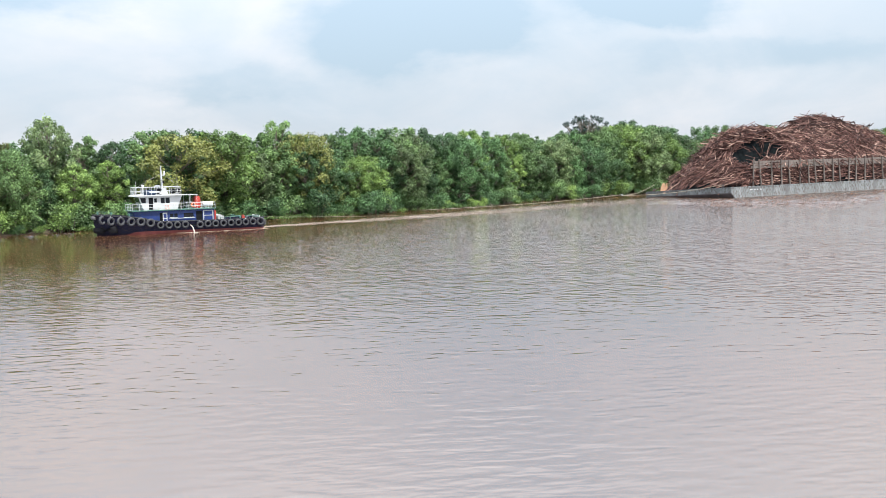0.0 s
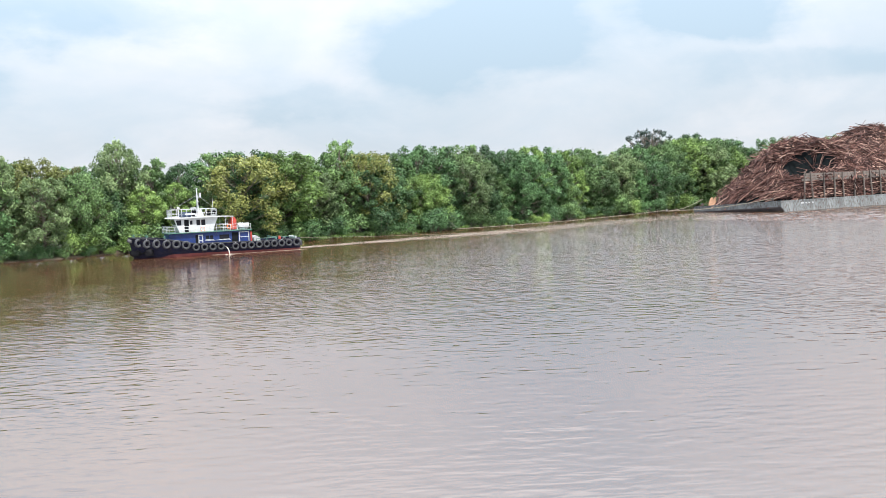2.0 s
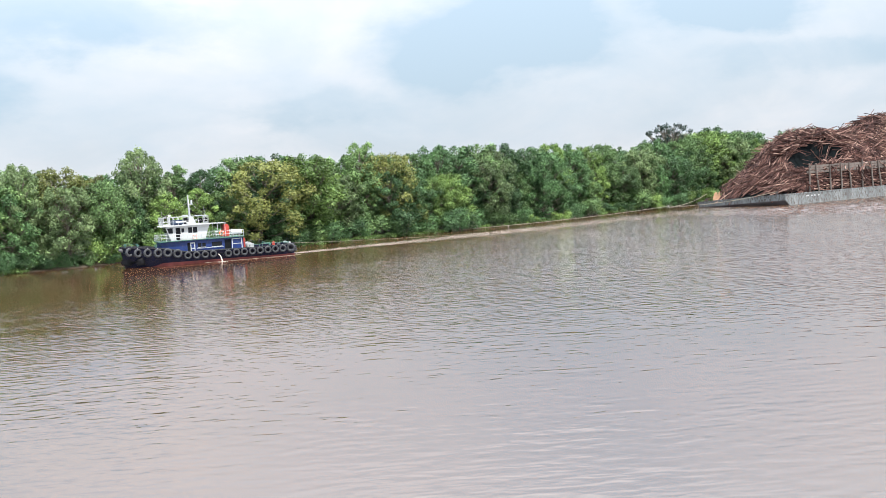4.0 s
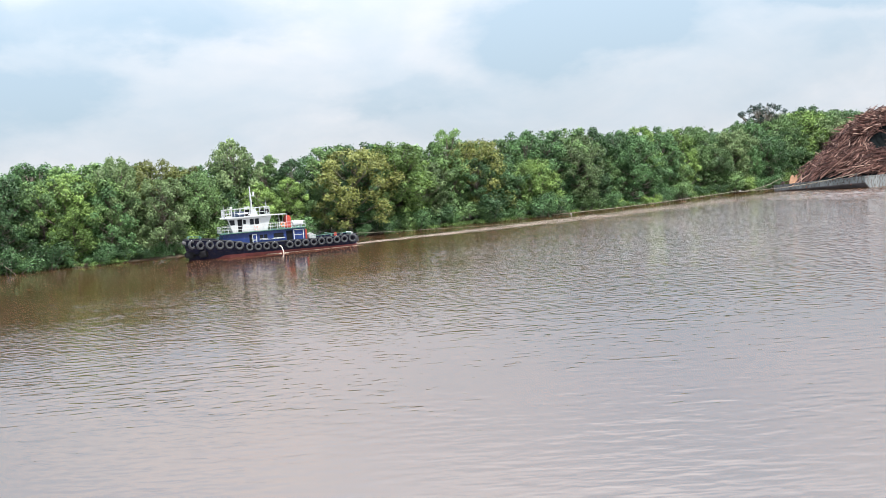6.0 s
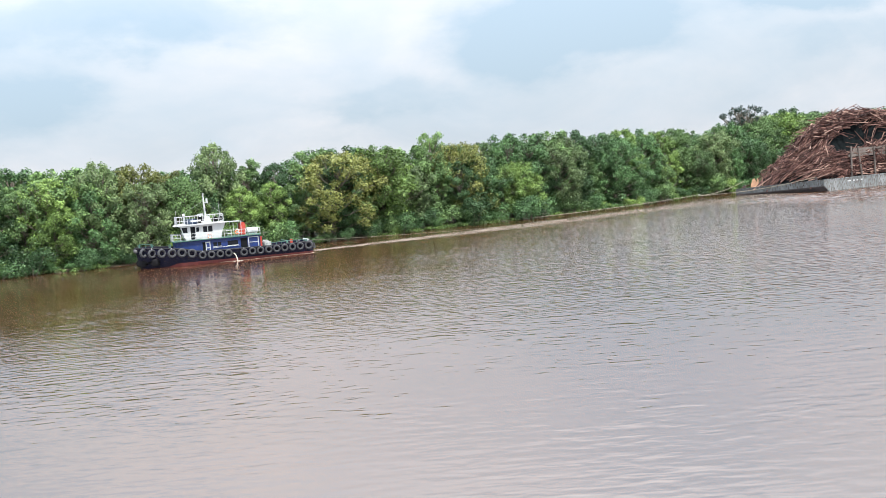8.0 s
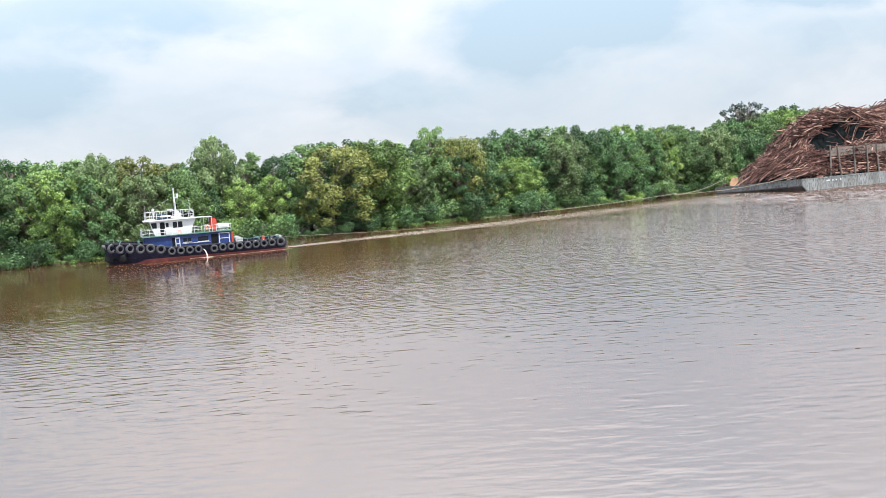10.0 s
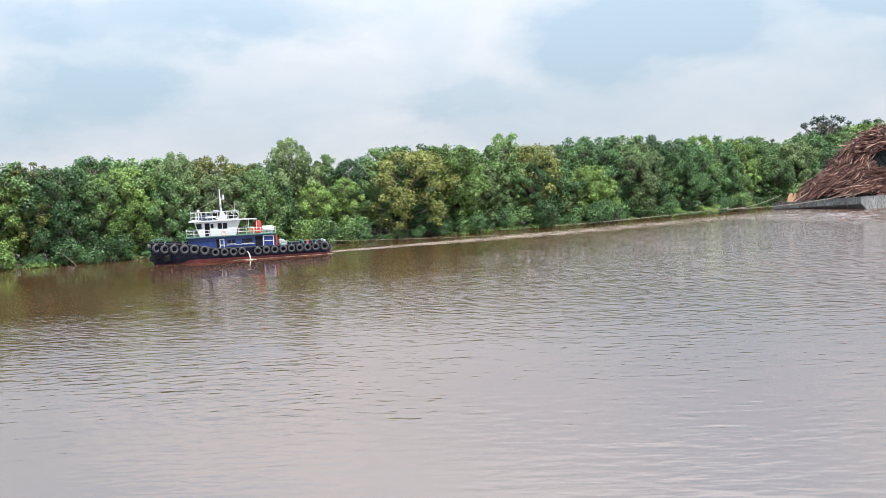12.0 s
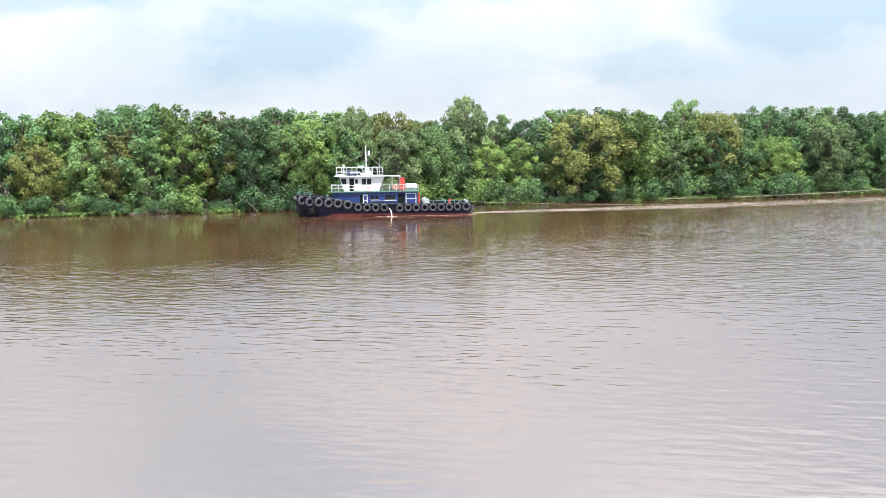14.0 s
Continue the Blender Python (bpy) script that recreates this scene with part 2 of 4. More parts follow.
RED = paint("red_paint", (0.34, 0.040, 0.026), 0.5, vary=0.2, scale=2.0)
ORANGE = paint("orange_lifebuoy", (0.75, 0.16, 0.04), 0.5, vary=0.12)
GREEN = paint("green_deck_paint", (0.04, 0.13, 0.11), 0.6, vary=0.3, wear=(0.20, 0.12, 0.07), wear_amount=0.2)
GREY = paint("grey_metal", (0.36, 0.37, 0.38), 0.5, 0.3, vary=0.2)
TARP = paint("blue_tarpaulin", (0.015, 0.035, 0.075), 0.6, vary=0.25)
ROPE = paint("pale_tow_rope", (0.17, 0.15, 0.115), 0.9, vary=0.2, scale=6)
BARGE_STEEL = paint("weathered_barge_steel", (0.130, 0.143, 0.150), 0.75, vary=0.42, scale=0.6, wear=(0.060, 0.050, 0.045), wear_amount=0.5, bump=0.3, streak=4)
BARGE_DECK = paint("rusty_barge_deck", (0.16, 0.12, 0.10), 0.85, vary=0.35, scale=0.7, wear=(0.22, 0.11, 0.06), wear_amount=0.3)
BARGE_RED = paint("dark_barge_bottom", (0.05, 0.042, 0.045), 0.8, vary=0.3, scale=0.7)
POST_WOOD = paint("grey_timber", (0.095, 0.080, 0.072), 0.85, vary=0.35, scale=2, bump=0.4, streak=5)
# near-black colour stands in for shade in the hollow and between the logs
CORE_SHADE = paint("core_painted_shade", (0.007, 0.009, 0.010), 1.0, vary=0.4, scale=1.2, bump=0.6, shine=0.04)
LIGHT_WOOD = paint("pale_plywood", (0.36, 0.21, 0.13), 0.8, vary=0.35, scale=1.5)
FOAM = foam_material("wake_foam", (0.19, 0.155, 0.125), 0.43, 0.78, 1.5, 7.0)
HULL_FOAM = paint("dirty_foam", (0.34, 0.27, 0.22), 0.8, vary=0.3, scale=3)
SPLASH = paint("white_water", (0.46, 0.42, 0.38), 0.5, vary=0.1)


def log_material():
    m = bpy.data.materials.new("log_bark")
    m.use_nodes = True
    make, link = nodes_of(m.node_tree)
    out, bsdf = make("ShaderNodeOutputMaterial"), make("ShaderNodeBsdfPrincipled", Roughness=0.85)
    bsdf.inputs["Specular IOR Level"].default_value = 0.25
    geo, info, co = make("ShaderNodeNewGeometry"), make("ShaderNodeObjectInfo"), make("ShaderNodeTexCoord")
    n = make("ShaderNodeTexNoise", Scale=1.6, Detail=4.0)
    link(geo.outputs["Position"], n.inputs["Vector"])
    v = math_node(make, link, "ADD", math_node(make, link, "MULTIPLY", geo.outputs["Random Per Island"], 0.75),
                  math_node(make, link, "MULTIPLY", n.outputs[0], 0.3))
    v = math_node(make, link, "ADD", v, math_node(make, link, "MULTIPLY", info.outputs["Random"], 0.1))
    r = ramp(make, (0.15, (0.010, 0.006, 0.006)), (0.55, (0.046, 0.020, 0.017)), (0.85, (0.120, 0.060, 0.049)), (1.0, (0.33, 0.225, 0.185)))
    link(v, r.inputs[0])
    link(r.outputs[0], bsdf.inputs["Base Color"])
    link(bsdf.outputs[0], out.inputs[0])
    return m


LOG = log_material()


# ================= mesh tools =================
class Shape:
    """Collects plain geometry for one mesh."""
    def __init__(self):
        self.v, self.f = [], []

    def add(self, verts, faces):
        n = len(self.v)
        self.v += [tuple(p) for p in verts]
        self.f += [tuple(i + n for i in f) for f in faces]
        return self

    def box(self, x0, x1, y0, y1, z0, z1, c=0.0):
        """A box with its edges chamfered by c."""
        b = bmesh.new()
        bmesh.ops.create_cube(b, size=1, matrix=Matrix.Translation(((x0 + x1) / 2, (y0 + y1) / 2, (z0 + z1) / 2)) @ Matrix.Diagonal((x1 - x0, y1 - y0, z1 - z0, 1)))
        if c:
            bmesh.ops.bevel(b, geom=b.edges[:], offset=c, segments=2, affect="EDGES")
        b.verts.index_update()
        self.add([v.co for v in b.verts], [[v.index for v in f.verts] for f in b.faces])
        b.free()
        return self

    def tube(self, points, r, sides=8, r_end=None, caps=True):
        """A round bar along points, tapering to r_end."""
        pts = [Vector(p) for p in points]
        rings, faces = [], []
        for i, p in enumerate(pts):
            d = (pts[min(i + 1, len(pts) - 1)] - pts[max(i - 1, 0)]).normalized()
            a = d.orthogonal().normalized()
            b = d.cross(a)
            k = i / (len(pts) - 1)
            rr = r if r_end is None else r + (r_end - r) * k
            rings += [p + rr * (math.cos(t) * a + math.sin(t) * b) for t in (2 * math.pi * j / sides for j in range(sides))]
        for i in range(len(pts) - 1):
            for j in range(sides):
                k = (j + 1) % sides
                faces.append((i * sides + j, i * sides + k, (i + 1) * sides + k, (i + 1) * sides + j))
        if caps:
            faces.append(tuple(reversed(range(sides))))
            faces.append(tuple(range((len(pts) - 1) * sides, len(pts) * sides)))
        return self.add(rings, faces)

    def ring(self, centre, axis, R, r, n=20, m=8, flat=1.0):
        """A torus; flat stretches it along its axis."""
        axis = Vector(axis).normalized()
        a = axis.orthogonal().normalized()
        b = axis.cross(a)
        vs, fs = [], []
        for i in range(n):
            t = 2 * math.pi * i / n
            o = math.cos(t) * a + math.sin(t) * b
            for j in range(m):
                u = 2 * math.pi * j / m
                vs.append(Vector(centre) + o * (R + r * math.cos(u)) + axis * r * flat * math.sin(u))
        for i in range(n):
            for j in range(m):
                fs.append((i * m + j, (i + 1) % n * m + j, (i + 1) % n * m + (j + 1) % m, i * m + (j + 1) % m))
        return self.add(vs, fs)

    def prism(self, outline, y0, y1):
        """An outline in x and z, extruded along y."""
        n = len(outline)
        vs = [(x, y0, z) for x, z in outline] + [(x, y1, z) for x, z in outline]
        fs = [tuple(range(n)), tuple(reversed(range(n, 2 * n)))]
        fs += [(i, i + n, (i + 1) % n + n, (i + 1) % n) for i in range(n)]
        return self.add(vs, fs)

    def mesh(self, name, material, smooth=False):
        me = bpy.data.meshes.new(name)
        me.from_pydata(self.v, [], self.f)
        me.materials.append(material)
        b = bmesh.new()
        b.from_mesh(me)
        bmesh.ops.recalc_face_normals(b, faces=b.faces[:])
        b.to_mesh(me)
        b.free()
        if smooth:
            me.polygons.foreach_set("use_smooth", [True] * len(me.polygons))
        return me


def part(name, shape, material, parent, label="", smooth=False):
    ob = new(name, shape.mesh(name, material, smooth) if isinstance(shape, Shape) else shape)
    ob.parent = parent
    return tagged(ob, label) if label else ob


def shared(name, mesh, parent, m):
    ob = new(name, mesh)
    ob.parent = parent
    ob.matrix_basis = m
    return ob


# ================= river and banks =================
BANK = [(-900, -180), (-400, 20), (-120, 108), (-56, 134), (-38, 142), (-20, 146), (8, 157), (42, 168), (80, 184), (95, 196), (112, 203), (130, 213), (200, 245), (500, 350), (1500, 640)]


def bank_y(x):
    xs, ys = zip(*BANK)
    return float(np.interp(x, xs, ys)) + 1.1 * math.sin(x * 0.21) + 0.7 * math.sin(x * 0.53 + 1)


def build_ground():
    """One sheet: river bed, the far bank's slope and the flat land behind it to the horizon."""
    xs = sorted(set([-4500, -3000, -2000, -1400, -1000] + list(np.arange(-800, -120, 25)) + list(np.arange(-120, 260, 2.5)) + list(np.arange(260, 900, 25)) + [1000, 1400, 2000, 3000, 4500]))
    rows = [(-6000, -4), (-60, -4), (-12, -3), (-2.5, -0.7), (-0.6, -0.05), (0.8, 0.35), (3, 0.6), (12, 0.8), (60, 0.9), (400, 1), (4500, 1)]
    v, f = [], []
    for x in xs:
        by = bank_y(x)
        for off, z in rows:
            jag = 0.5 * noise.noise((x * 0.6, off, 0)) if abs(off) < 4 else 0
            v.append((x, by + off + jag, z + 0.15 * jag))
    k = len(rows)
    for i in range(len(xs) - 1):
        for j in range(k - 1):
            f.append((i * k + j, (i + 1) * k + j, (i + 1) * k + j + 1, i * k + j + 1))
    me = bpy.data.meshes.new("ground")
    me.from_pydata(v, [], f)
    me.materials.append(MUD)
    tagged(new("ground", me), "dark muddy river bed and low wooded bank", "ground", kind="structure")


def build_water():
    me = bpy.data.meshes.new("water")
    me.from_pydata([(-4800, -4800, 0), (4800, -4800, 0), (4800, 4800, 0), (-4800, 4800, 0)], [], [(0, 1, 2, 3)])
    me.materials.append(WATER)
    return tagged(new("water", me), "muddy brown rippled river water reflecting a bright sky", "river", kind="structure")


build_ground()
RIVER = build_water()


# ================= trees =================
def leaves(rng, centres, radii, count, size, flat=0.8, up=0.35, shell=0.75):
    """Leaf blades, two triangles each, in shells round the clump centres; denser on top."""
    centres, radii = np.asarray(centres, float), np.asarray(radii, float)
    weight = radii ** 2
    pick = rng.choice(len(centres), count, p=weight / weight.sum())
    d = rng.normal(size=(count, 3))
    d[:, 2] += up
    d /= np.linalg.norm(d, axis=1)[:, None]
    lump = 1 + 0.28 * np.sin(d[:, 0] * 5 + pick * 1.7) * np.sin(d[:, 1] * 5 + pick) * np.cos(d[:, 2] * 4 + pick * 0.6)
    rad = radii[pick] * lump * (shell + (1.18 - shell) * rng.random(count) ** 0.7)
    p = centres[pick] + d * rad[:, None] * np.array([1, 1, flat])
    stray = rng.random(count) < 0.12                  # shoots between the clumps
    p[stray] += rng.normal(size=(int(stray.sum()), 3)) * radii[pick][stray][:, None] * 0.2
    nrm = d * 1.0 + rng.normal(size=(count, 3)) * 0.62 + np.array([0, 0, 0.30])
    nrm /= np.linalg.norm(nrm, axis=1)[:, None]
    t = np.cross(nrm, rng.normal(size=(count, 3)))
    t /= np.linalg.norm(t, axis=1)[:, None]
    b = np.cross(nrm, t)
    L = size * (0.7 + 0.7 * rng.random(count))[:, None]
    W = L * 0.55
    blade = np.stack([p - t * L * 0.6 - b * W, p + t * L - nrm * L * 0.25, p - t * L * 0.6 + b * W], 1)
    return blade.reshape(-1, 3)


def leaf_mesh(name, pts, material):
    n = len(pts) // 3
    me = bpy.data.meshes.new(name)
    me.vertices.add(3 * n)
    me.vertices.foreach_set("co", pts.ravel().astype(np.float32))
    me.loops.add(3 * n)
    me.loops.foreach_set("vertex_index", np.arange(3 * n, dtype=np.int32))
    me.polygons.add(n)
    me.polygons.foreach_set("loop_start", np.arange(0, 3 * n, 3, dtype=np.int32))
    me.update(calc_edges=True)
    me.materials.append(material)
    return me


def tree_meshes(seed, height, spread, lobes, count, size, low, airy=False):
    """A trunk with limbs and a crown of leaf clumps. low: height of the lowest foliage."""
    rng = np.random.default_rng(seed)
    wood = Shape()
    lean = rng.normal(size=2) * 0.35
    top = np.array([lean[0], lean[1], height * 0.86])
    pts = [(0, 0, -0.6), (lean[0] * 0.1, lean[1] * 0.1, height * 0.2), (lean[0] * 0.55 + 0.15, lean[1] * 0.5, height * 0.5), tuple(top)]
    wood.tube(pts, 0.24, 7, 0.05)
    centres, radii = [], []
    for i in range(lobes):
        k = (i + 0.5) / lobes
        z = low + (height - low) * (k ** 0.85) * 0.90
        env = spread * (math.sin(math.pi * (0.18 + 0.66 * k)) ** 0.7)
        a = i * 2.4 + rng.random() * 0.9
        r_out = env * (0.25 + 0.85 * rng.random() ** 0.7) * (0.75 if k > 0.85 else 1)
        c = np.array([math.cos(a) * r_out + lean[0] * k, math.sin(a) * r_out + lean[1] * k, z])
        rad = (0.62 if airy else 1.0) * spread * (0.14 + 0.15 * rng.random() ** 1.5) * (0.75 if k > 0.85 else 1)
        centres.append(c)
        radii.append(rad)
        s = np.array([lean[0] * k * 0.6, lean[1] * k * 0.6, max(0.8, z * 0.72)])
        mid = s * 0.5 + c * 0.5 + np.array([0, 0, -0.3])
        wood.tube([s, mid, c], 0.07, 4, 0.02, caps=False)
        for _ in range(3 if airy else 1):
            e = c + rng.normal(size=3) * rad * 0.55
            wood.tube([mid, (mid + e) / 2 + 0.1, e], 0.045, 3, 0.012, caps=False)
    crown = leaves(rng, centres, radii, count, size, 0.82, shell=0.3 if airy else 0.45)
    return wood.mesh("trunk", BARK), leaf_mesh("crown", crown, LEAF_MID)


TREE_HEIGHT = 12.0
VARIANTS = [
    tree_meshes(1, 12, 4.2, 68, 13000, 0.155, 0.8), tree_meshes(2, 12, 3.7, 62, 12300, 0.155, 1.2),
    tree_meshes(3, 12, 4.6, 80, 14000, 0.155, 0.6), tree_meshes(4, 12, 3.4, 58, 11500, 0.15, 1.6),
    tree_meshes(5, 12, 4.0, 70, 13000, 0.165, 0.9), tree_meshes(6, 12, 3.0, 54, 10500, 0.15, 1.5),
    tree_meshes(7, 12, 3.2, 44, 3237, 0.14, 3.5, airy=True), tree_meshes(8, 12, 3.4, 34, 1500, 0.15, 8.9, airy=True)]
LEAF_LABEL = {LEAF_BACKLIT: "sparse-leaved, backlit-darkened", LEAF_DEEP: "deep green", LEAF_MID: "mid-green", LEAF_BRIGHT: "bright yellow-green", LEAF_OLIVE: "olive and yellow-brown", LEAF_GREY: "pale grey-green"}


def plant(x, y, variant, height, leaf, wide=1.0, turn=0.0, label=""):
    base = new("tree")
    trunk, crown = VARIANTS[variant]
    shared("trunk", trunk, base, Matrix())
    c = shared("crown", crown, base, Matrix())
    c.material_slots[0].link = "OBJECT"
    c.material_slots[0].material = leaf
    k = height / TREE_HEIGHT
    base.matrix_basis = pose(x, y, 0.3, 0, 0, turn) @ Matrix.Diagonal((k * wide, k * wide, k, 1))
    tagged(base, label or "%s broadleaf tree on the muddy river bank" % LEAF_LABEL[leaf], "tree", "trees along the far bank")


# height of the canopy along the bank, metres
CANOPY = [(-160, 12.5), (-62, 12.4), (-56, 12.8), (-46, 13.6), (-36, 13.7), (-31, 12.0), (-24, 14.2), (-18, 13.9), (-12.5, 13.8), (-6, 12.1), (4, 12.8), (12, 12.3),
          (19, 13.7), (28, 14.2), (34, 12.6), (44, 13.5), (60, 14.3), (70, 14.1), (78, 13.6), (86, 13.9), (100, 13.9), (110, 13.8), (119, 14.2), (127, 15.6), (134, 16.2), (260, 16.5)]


def canopy(x):
    xs, hs = zip(*CANOPY)
    return 1.115 * float(np.interp(x, xs, hs))


def build_forest():
    rng = np.random.default_rng(11)
    x = -125.0
    while x < 290:                                   # the edge, hanging over the water
        far = x > 150 or x < -85
        h = canopy(x) * rng.uniform(0.62, 0.90)
        leaf = rng.choice([0, 0, 1, 1, 2, 4] if x > 5 else [0, 1, 1, 2, 3, 4])
        leaf = (LEAF_DEEP, LEAF_MID, LEAF_BRIGHT, LEAF_OLIVE, LEAF_GREY)[leaf]
        plant(x, bank_y(x) + rng.uniform(1.6, 3.2), int(rng.integers(0, 6)), h, leaf, rng.uniform(0.9, 1.15), rng.uniform(0, 360))
        x += rng.uniform(3.4, 5.2) * (2.4 if far else 1)
    x = -120.0
    while x < 290:                                   # the canopy behind
        far = x > 150 or x < -85
        h = canopy(x) * rng.uniform(0.93, 1.0)
        leaf = rng.choice([0, 0, 1, 1, 2, 1] if x > 5 else [0, 1, 1, 2, 3, 1])
        leaf = (LEAF_DEEP, LEAF_MID, LEAF_BRIGHT, LEAF_OLIVE, LEAF_GREY)[leaf]
        plant(x, bank_y(x) + rng.uniform(5.5, 8), int(rng.integers(0, 6)), h, leaf, rng.uniform(0.95, 1.2), rng.uniform(0, 360))
        x += rng.uniform(4.2, 6.0) * (2.4 if far else 1)
    x = -120.0
    while x < 290:                                   # deeper in the wood
        h = canopy(x) * rng.uniform(0.86, 0.99)
        plant(x, bank_y(x) + rng.uniform(11, 15), int(rng.integers(0, 6)), h, (LEAF_DEEP, LEAF_MID)[int(rng.integers(0, 2))], 1.3, rng.uniform(0, 360))
        x += rng.uniform(10, 12.5) * (2.0 if x > 150 or x < -85 else 1)


# trees that stand out above the rest: x, distance behind the bank, mesh, height, leaf, width
STANDOUT = [(-37.5, 4.5, 5, 15.4, LEAF_BRIGHT, 0.95), (3.2, 5, 3, 16.9, LEAF_GREY, 0.8), (20.5, 2.6, 2, 14.0, LEAF_OLIVE, 1.25), (29.0, 2.8, 4, 14.6, LEAF_BRIGHT, 1.2),
            (38.6, 4.2, 5, 16.6, LEAF_MID, 0.9), (45, 3.5, 2, 14.4, LEAF_OLIVE, 1.0), (120.5, 8, 7, 18.7, LEAF_BACKLIT, 1.0), (133, 6, 5, 18.2, LEAF_DEEP, 1.1),
            (-53, 3, 1, 10.5, LEAF_OLIVE, 0.9), (-19, 3.0, 3, 13.0, LEAF_BRIGHT, 1.0), (-43, 4, 6, 12.8, LEAF_GREY, 1.0), (-31.5, 6, 6, 14.4, LEAF_OLIVE, 1.0), (-12.5, 3.2, 3, 15.0, LEAF_GREY, 0.8), (-1.5, 2.2, 2, 12.0, LEAF_MID, 0.9)]


def build_standouts():
    for x, back, variant, h, leaf, wide in STANDOUT:
        plant(x, bank_y(x) + back, variant, h, leaf, wide, x * 37 % 360, "tall %s tree rising above the riverside canopy" % LEAF_LABEL[leaf])


def build_shrubs():
    rng = np.random.default_rng(5)
    meshes = []
    for s in range(4):
        r2 = np.random.default_rng(40 + s)
        cs = [(r2.normal() * 0.9, r2.normal() * 0.5, 0.5 + 1.3 * r2.random()) for _ in range(7)]
        stems = Shape()
        for c in cs:
            stems.tube([(c[0] * 0.2, c[1] * 0.2, -0.5), c], 0.04, 4, 0.015, caps=False)
        meshes.append((stems.mesh("stem", BARK), leaf_mesh("foliage", leaves(r2, cs, [0.55 + 0.35 * r2.random() for _ in cs], 2400, 0.095, 0.9, 0.4, 0.4), LEAF_BRIGHT)))
    x = -100.0
    while x < 190:
        base = new("shrub")
        stems, foliage = meshes[int(rng.integers(0, 4))]
        shared("stem", stems, base, Matrix())
        c = shared("foliage", foliage, base, Matrix())
        c.material_slots[0].link = "OBJECT"
        leaf = (LEAF_BRIGHT, LEAF_MID, LEAF_DEEP)[int(rng.choice([0, 1, 2, 2, 2, 2]))]
        c.material_slots[0].material = leaf
        k = 0.45 + 1.3 * rng.random() ** 1.7
        base.matrix_basis = pose(x, bank_y(x) + rng.uniform(-1.3, 0.7), 0.02, 0, 0, rng.uniform(0, 360)) @ Matrix.Diagonal((k * 1.25, k * 1.1, k, 1))
        tagged(base, "%s leafy shrub at the water's edge" % LEAF_LABEL[leaf], "shrub", "shrubs along the waterline")
        x += rng.uniform(0.8, 2.6)


def build_water_plants():
    """A low fringe of floating and wading plants along the waterline."""
    rng = np.random.default_rng(77)
    cs, rs = [], []
    for a, b, n in ((-75, -42, 60), (-34, -12, 40), (6, 18, 22), (26, 52, 75), (60, 78, 30), (90, 104, 20)):
        for _ in range(n):
            x = rng.uniform(a, b)
            cs.append((x, bank_y(x) - rng.uniform(0.2, 2.4), 0.10 + 0.25 * rng.random()))
            rs.append(0.45 + 0.4 * rng.random())
    ob = new("water_plants", leaf_mesh("water_plants", leaves(rng, cs, rs, 14000, 0.15, 0.45, 0.6, 0.2), LEAF_BRIGHT))
    tagged(ob, "low bright green plants fringing the waterline", "water plants", kind="stuff")


def build_driftwood():
    rng = np.random.default_rng(9)
    for x in (-66.0, -48.0, -28.5, 14.0, 57.0, 88.0, 97.0):
        b = tagged(new("fallen_branch"), "pale bare branch fallen from the bank into the water", "branch")
        y = bank_y(x)
        L = rng.uniform(2.2, 4.0)
        lean = rng.uniform(-1, 1)
        mid = (lean * 0.5 * L, -0.9, 0.9 * L * 0.4)
        tip = (lean * L, -2.4, -0.15)
        part("limb", Shape().tube([(0, 0.8, 0.5), (mid[0] * 0.5, 0.1, mid[2] * 0.9), mid, (tip[0] * 0.8, -1.7, mid[2] * 0.35), tip], 0.065, 6, 0.02), DRIFT, b)
        for k in range(3):
            e = (mid[0] + rng.normal() * 0.7, mid[1] - 0.7 * rng.random(), mid[2] + 0.3 + 0.8 * rng.random())
            part("twig", Shape().tube([mid, e], 0.035, 5, 0.012), DRIFT, b)
        b.matrix_basis = pose(x, y, 0)


build_forest()
build_standouts()
build_water_plants()
build_driftwood()
build_shrubs()


# ================= tugboat =================
# local space: bow at -x, starboard side (-y in the world) turned to the eye, z = 0 at the waterline
def crop_x(c):
    return (c - 70) / 36.4 - 11.25


def half_beam(x):
    k = (x + 11.25) / 22.5
    bow = min(1, max(0, k / 0.24)) ** 0.5
    stern = 1 if k < 0.86 else 1 - 0.25 * ((k - 0.86) / 0.14) ** 2
    return 3.25 * bow * stern + 0.25


def sheer(x):
    """Height of the bulwark's top."""
    return float(np.interp(x, [-11.25, -9, -7.0, -5.4, -4.0, -3.0, 6, 11.25], [2.75, 2.62, 2.42, 2.22, 1.82, 1.68, 1.52, 1.62]))


def hull_band(z_low, z_high, grow=0.0, inner=False):
    """Hull plating between two heights, each a function of x."""
    s = Shape()
    xs = list(np.linspace(-11.25, -5.5, 14)) + list(np.linspace(-4.5, 11.25, 22))
    loop = []
    for side in (-1, 1):
        seq = xs if side < 0 else reversed(xs)
        loop += [(x, side) for x in seq]
    n, levels = len(loop), 4
    vs = []
    for j in range(levels):
        for x, side in loop:
            k = j / (levels - 1)
            z = z_low(x) + (z_high(x) - z_low(x)) * k
            flare = 1 - 0.10 * max(0, 1 - z / 1.6) * (1.6 if x < -6 else 1)
            rake = 0.55 * max(0, (2.7 - z) / 2.7) * max(0, (-x - 6) / 5.25)
            vs.append((x + rake, side * (half_beam(x) * flare + grow), z))
    fs = [(j * n + i, j * n + (i + 1) % n, (j + 1) * n + (i + 1) % n, (j + 1) * n + i) for j in range(levels - 1) for i in range(n)]
    s.add(vs, fs)
    return s


